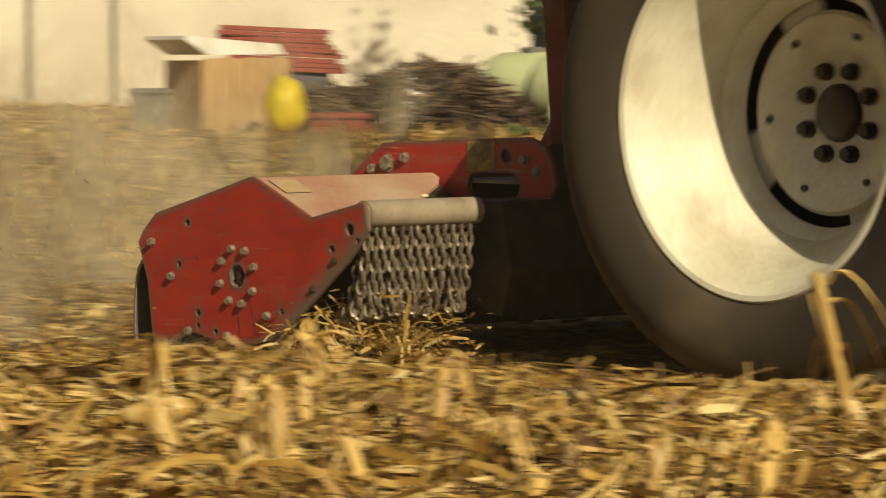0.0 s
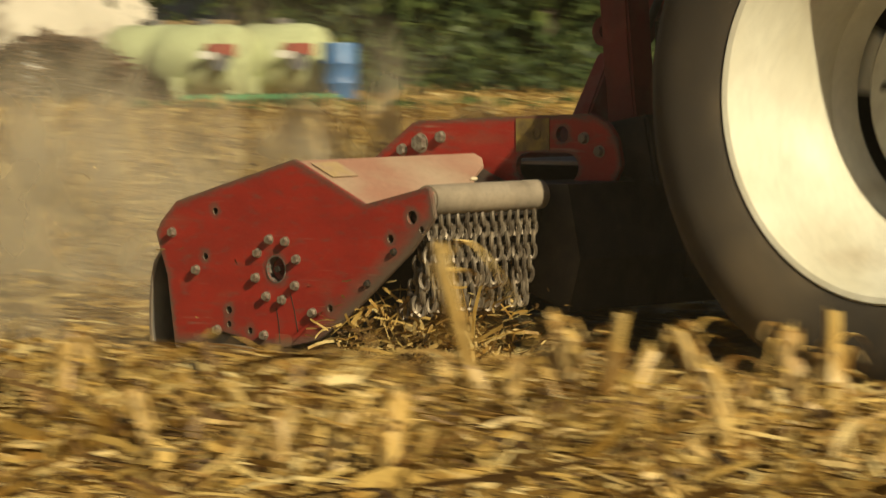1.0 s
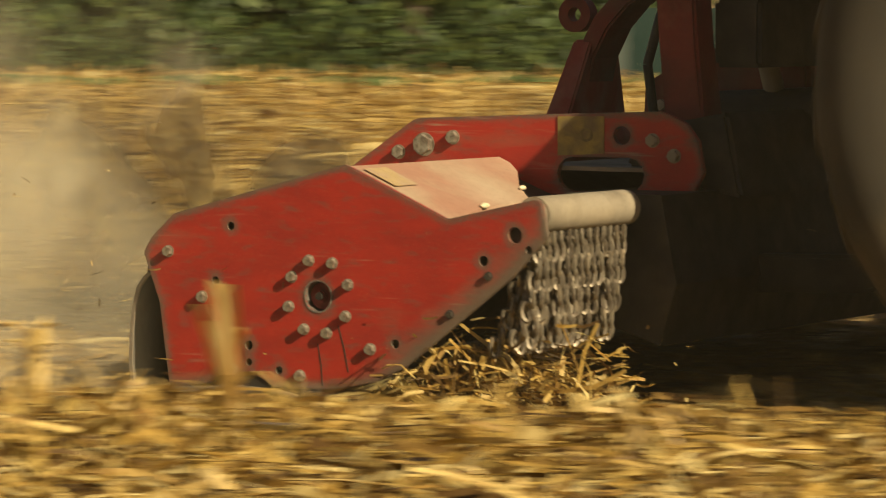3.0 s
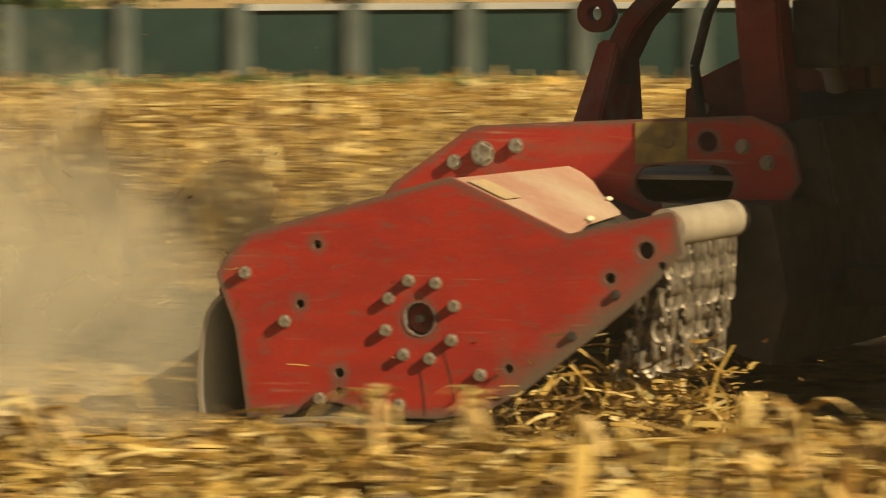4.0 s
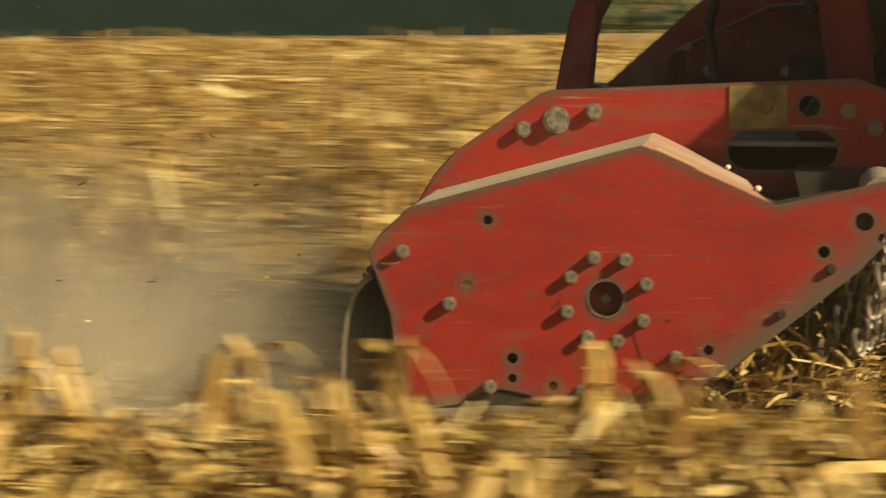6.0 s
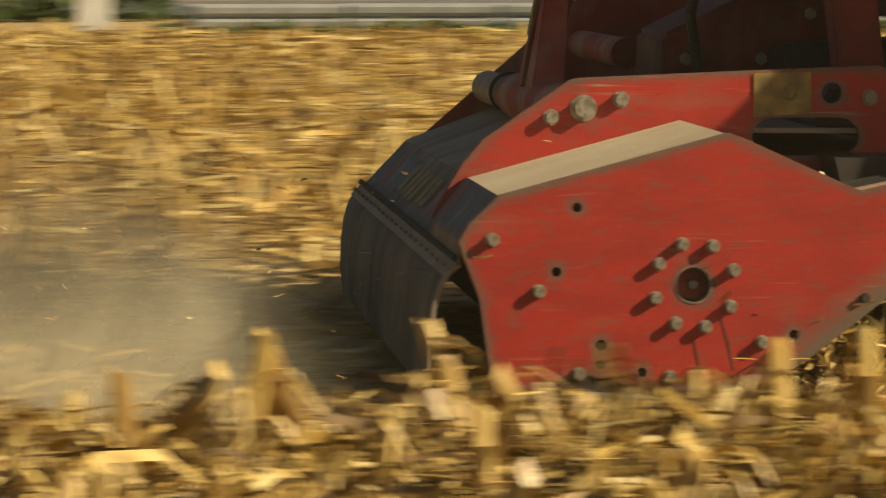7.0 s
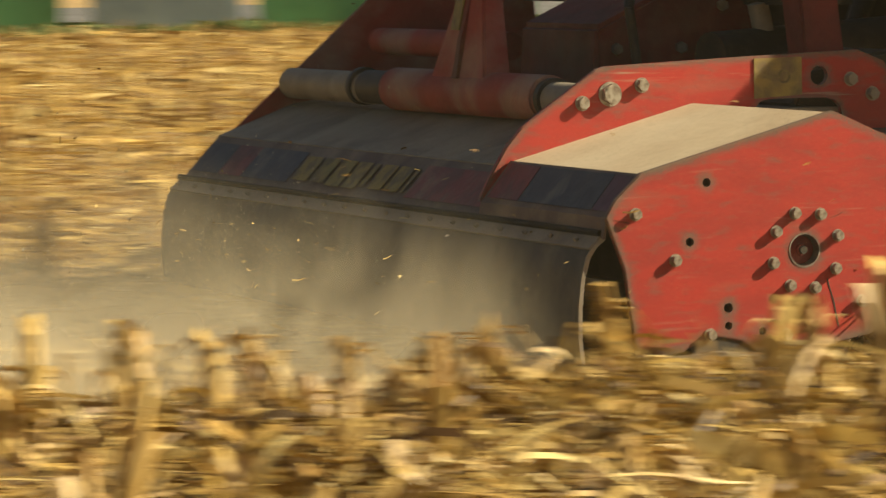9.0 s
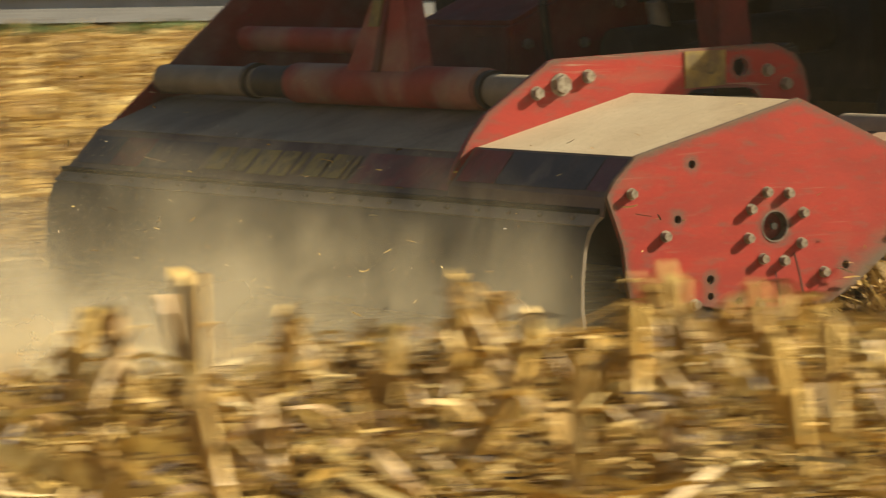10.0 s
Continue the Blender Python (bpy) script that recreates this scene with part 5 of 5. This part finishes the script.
hedge(-46.0, -20.0, 46.5, 0.09, 5000, 13, GRASS, "thin dry grass at the field edge", "verge_grass", "grass")
net_fence()
guard_rail()
road_strip()
white_post = tagged(part("marker_post", box(B(), -0.17, 0.17, -0.1, 0.1, 0, 1.1), WHITE, bevel=0.02), "thick white marker post at the roadside", "post")
stand(white_post, 0.4, 45.6)
bin_box("pale_sheet_stack", "pale blue sheet-covered stack beyond the field", "stack", CYANP, 17.9, 50.5, 1.7, 0.9)
bin_box("green_container", "green plastic container at the field edge", "container", GREENP, 16.0, 50.5, 1.1, 0.8)
bin_box("green_container", "long green container at the field edge", "container", GREENP, 19.9, 51.5, 1.6, 0.6)
bin_box("red_box", "dull red box at the field edge", "box", REDW, 14.6, 51.0, 0.9, 0.8)
sack("yellow_sack", "yellow sack at the field edge", mat("dull_yellow_sack", (0.42, 0.30, 0.06), (0.34, 0.24, 0.06), scale=6, rough=0.7), 12.6, 50.0, 0.5, 0.6)
bin_box("green_trough", "low green trough beyond the field", "trough", GREENP, 11.3, 47.5, 0.9, 0.22)
bin_box("green_container", "green container beside white panels", "container", GREENP, 22.0, 51.0, 0.8, 0.8)
far_hall = tagged(part("white_hall", box(B(), -9, 9, 0, 6, 0, 3.0), WHITE, bevel=0.05), "long white-walled low hall", "building")
for k in range(9):
    part("wall_panel", box(B(), -8.95 + k * 2, -7.05 + k * 2, -0.05, 0.0, 0.2, 2.9), WHITE, far_hall)
stand(far_hall, 30.0, 64, 0, 0)


# ---- dust and chaff thrown up behind the rotor ----
def dust(name, count, centre, sigma, size, seed, floor=0.0):
    rng = np.random.default_rng(seed)
    puffs = 26
    pc = np.array(centre) + rng.normal(0, 1, (puffs, 3)) * np.array(sigma)
    pc[:, 2] = floor + np.abs(pc[:, 2] - floor)
    w = rng.uniform(0.12, 0.42, puffs)
    k = rng.integers(0, puffs, count)
    c = pc[k] + rng.normal(0, 1, (count, 3)) * (w[k, None] * np.array([1.5, 1.0, 0.55]))
    c[:, 2] = np.abs(c[:, 2])
    s = size * rng.uniform(0.5, 1.4, count)
    v = c[:, None, :] + rng.normal(0, 1, (count, 3, 3)) * s[:, None, None]
    ob = mesh_of(name, v.reshape(-1, 3), np.arange(count * 3).reshape(-1, 3), DUSTM)
    return tagged(ob, "beige cloud of fine soil dust behind the mulcher", "dust", "dust behind the mulcher", "stuff")


grains = dust("dust_grains", 22000, (-1.6, 1.5, 0.10), (0.8, 0.9, 0.12), 0.0012, 31)


def veil(y, seed, material):
    """A billowing sheet of hanging dust along the machine's track."""
    bm = B()
    nx, nz = 70, 24
    start, wave = (3.0, 0.07) if y < 0 else (-0.54, 0.20)
    rows = []
    for i in range(nx + 1):
        row = []
        for j in range(nz + 1):
            x, z = start - (start + 9.6) * i / nx, -0.3 + 2.5 * (j / nz) ** 1.1
            w = wave * (noise.noise(Vector((x * 0.9, z * 1.1, seed * 7.3))) + 0.5 * noise.noise(Vector((x * 3.1, z * 3.7, seed * 5.1 + 2.0))))
            row.append(bm.verts.new((x, y + w, z)))
        rows.append(row)
    for i in range(nx):
        for j in range(nz):
            bm.faces.new((rows[i][j], rows[i + 1][j], rows[i + 1][j + 1], rows[i][j + 1]))
    ob = part("dust_cloud", bm, material, smooth=True)
    return tagged(ob, "beige cloud of fine soil dust behind the mulcher", "dust", "dust behind the mulcher", "stuff")


# only sheets clear of the machine reach past its sides
veils = [veil(y, k, m) for k, (y, m) in enumerate(((-0.56, VEIL), (-0.36, VEIL), (-0.16, VEIL), (0.75, VEIL_THICK), (1.55, VEIL_THICK), (2.45, VEIL_DENSE)))]


def chaff(name, count, centre, sigma, seed, label, big=1.0):
    return scatter(name, count, lambda rng, n: tuple(np.abs(rng.normal(0, sigma[i], n)) + centre[i] if i == 2 else rng.normal(centre[i], sigma[i], n) for i in range(3)),
                   lambda rng, n, x, y: ((rng.gamma(2, 0.012, n) + 0.012) * big, rng.uniform(0.003, 0.009, n) * big), label, "chaff", seed=seed)


chaff_front = chaff("flying_chaff", 800, (0.40, 0.20, 0.012), (0.12, 0.15, 0.08), 41, "torn straw thrown under the chain curtain", 1.4)
dragged = scatter("dragged_straw", 480, lambda rng, n: (rng.normal(0.37, 0.10, n), np.abs(rng.normal(0.02, 0.14, n)) + 0.03, np.abs(rng.normal(0, 0.055, n)) + 0.02),
                  lambda rng, n, x, y: (rng.uniform(0.06, 0.24, n), rng.uniform(0.004, 0.014, n)), "bundle of torn straw dragged along under the chain curtain", "straw", seed=43, tumble=2.8)
chaff_rear = chaff("flying_chaff", 320, (-1.1, 1.0, 0.1), (0.7, 0.9, 0.22), 42, "bits of straw flying in the dust", 0.55)


# ---- what moves ----
def motions():
    run = [(0, -10.302), (0.5, -9.442), (1, -8.599), (1.5, -7.750), (2, -6.940), (2.2, -6.585), (3.3, -4.662), (3.5, -4.326), (4, -3.505), (4.5, -2.740), (5, -1.990), (5.5, -1.222), (5.7, -0.888), (6.8, 0.928),
           (7, 1.214), (7.5, 1.982), (8, 2.725), (8.5, 3.473), (9, 4.261), (9.5, 5.103), (10, 5.969)]
    along = [(t, pose(x, TRACK, 0)) for t, x in run]
    walk(mulcher, along)
    # the tractor dips a little as its wheel rolls through a hollow
    walk(tractor, [(t, pose(x, TRACK, np.interp(t, (0.5, 1.0, 1.5, 2.0), (0.0, -0.028, -0.024, -0.002)))) for t, x in run])
    steps = [0.25 * k for k in range(41)]
    xs = np.interp(steps, [t for t, _ in run], [x for _, x in run])
    for w, y, turn, sign in ((wheel_near, 0.284, 0, 1), (wheel_far, 2.60, 180, -1)):
        walk(w, [(t, pose(WX, y, WR) @ pose(0, 0, 0, 0, math.degrees((x - xs[0]) / WR), 0) @ pose(0, 0, 0, 0, 0, turn)) for t, x in zip(steps, xs)])
    walk(grains, along)
    for k, v in enumerate(veils):
        walk(v, [(t, pose(x + np.interp(t, (0, 3, 5.5, 7.5, 9, 10), (0.08, 0.20, 0.17, -0.38, -0.36, -0.42)) - 0.08 * math.sin(t * 1.1 + k * 1.9), TRACK, np.interp(t, (0, 2, 3.5, 5.5, 7.5, 10), (0.30, 0.22, 0.15, 0.04, -0.11, -0.07)))) for t, x in run])
    walk(tall_stalk, [(t, pose(-3.55, TRACK + 0.52, 0, 0, lean, 0)) for t, lean in ((0, 6), (3, 6), (3.56, 7), (3.64, 16), (3.74, 55), (3.84, 82), (4.2, 84), (10, 84))])
    walk(chaff_front, [(t, pose(x, TRACK, 0.01 * math.sin(t * 7))) for t, x in run])
    walk(dragged, [(t, pose(x, TRACK, 0.012 * math.sin(t * 9))) for t, x in run])
    walk(chaff_rear, [(t, pose(x, TRACK, 0.03 * math.sin(t * 5))) for t, x in run])


motions()
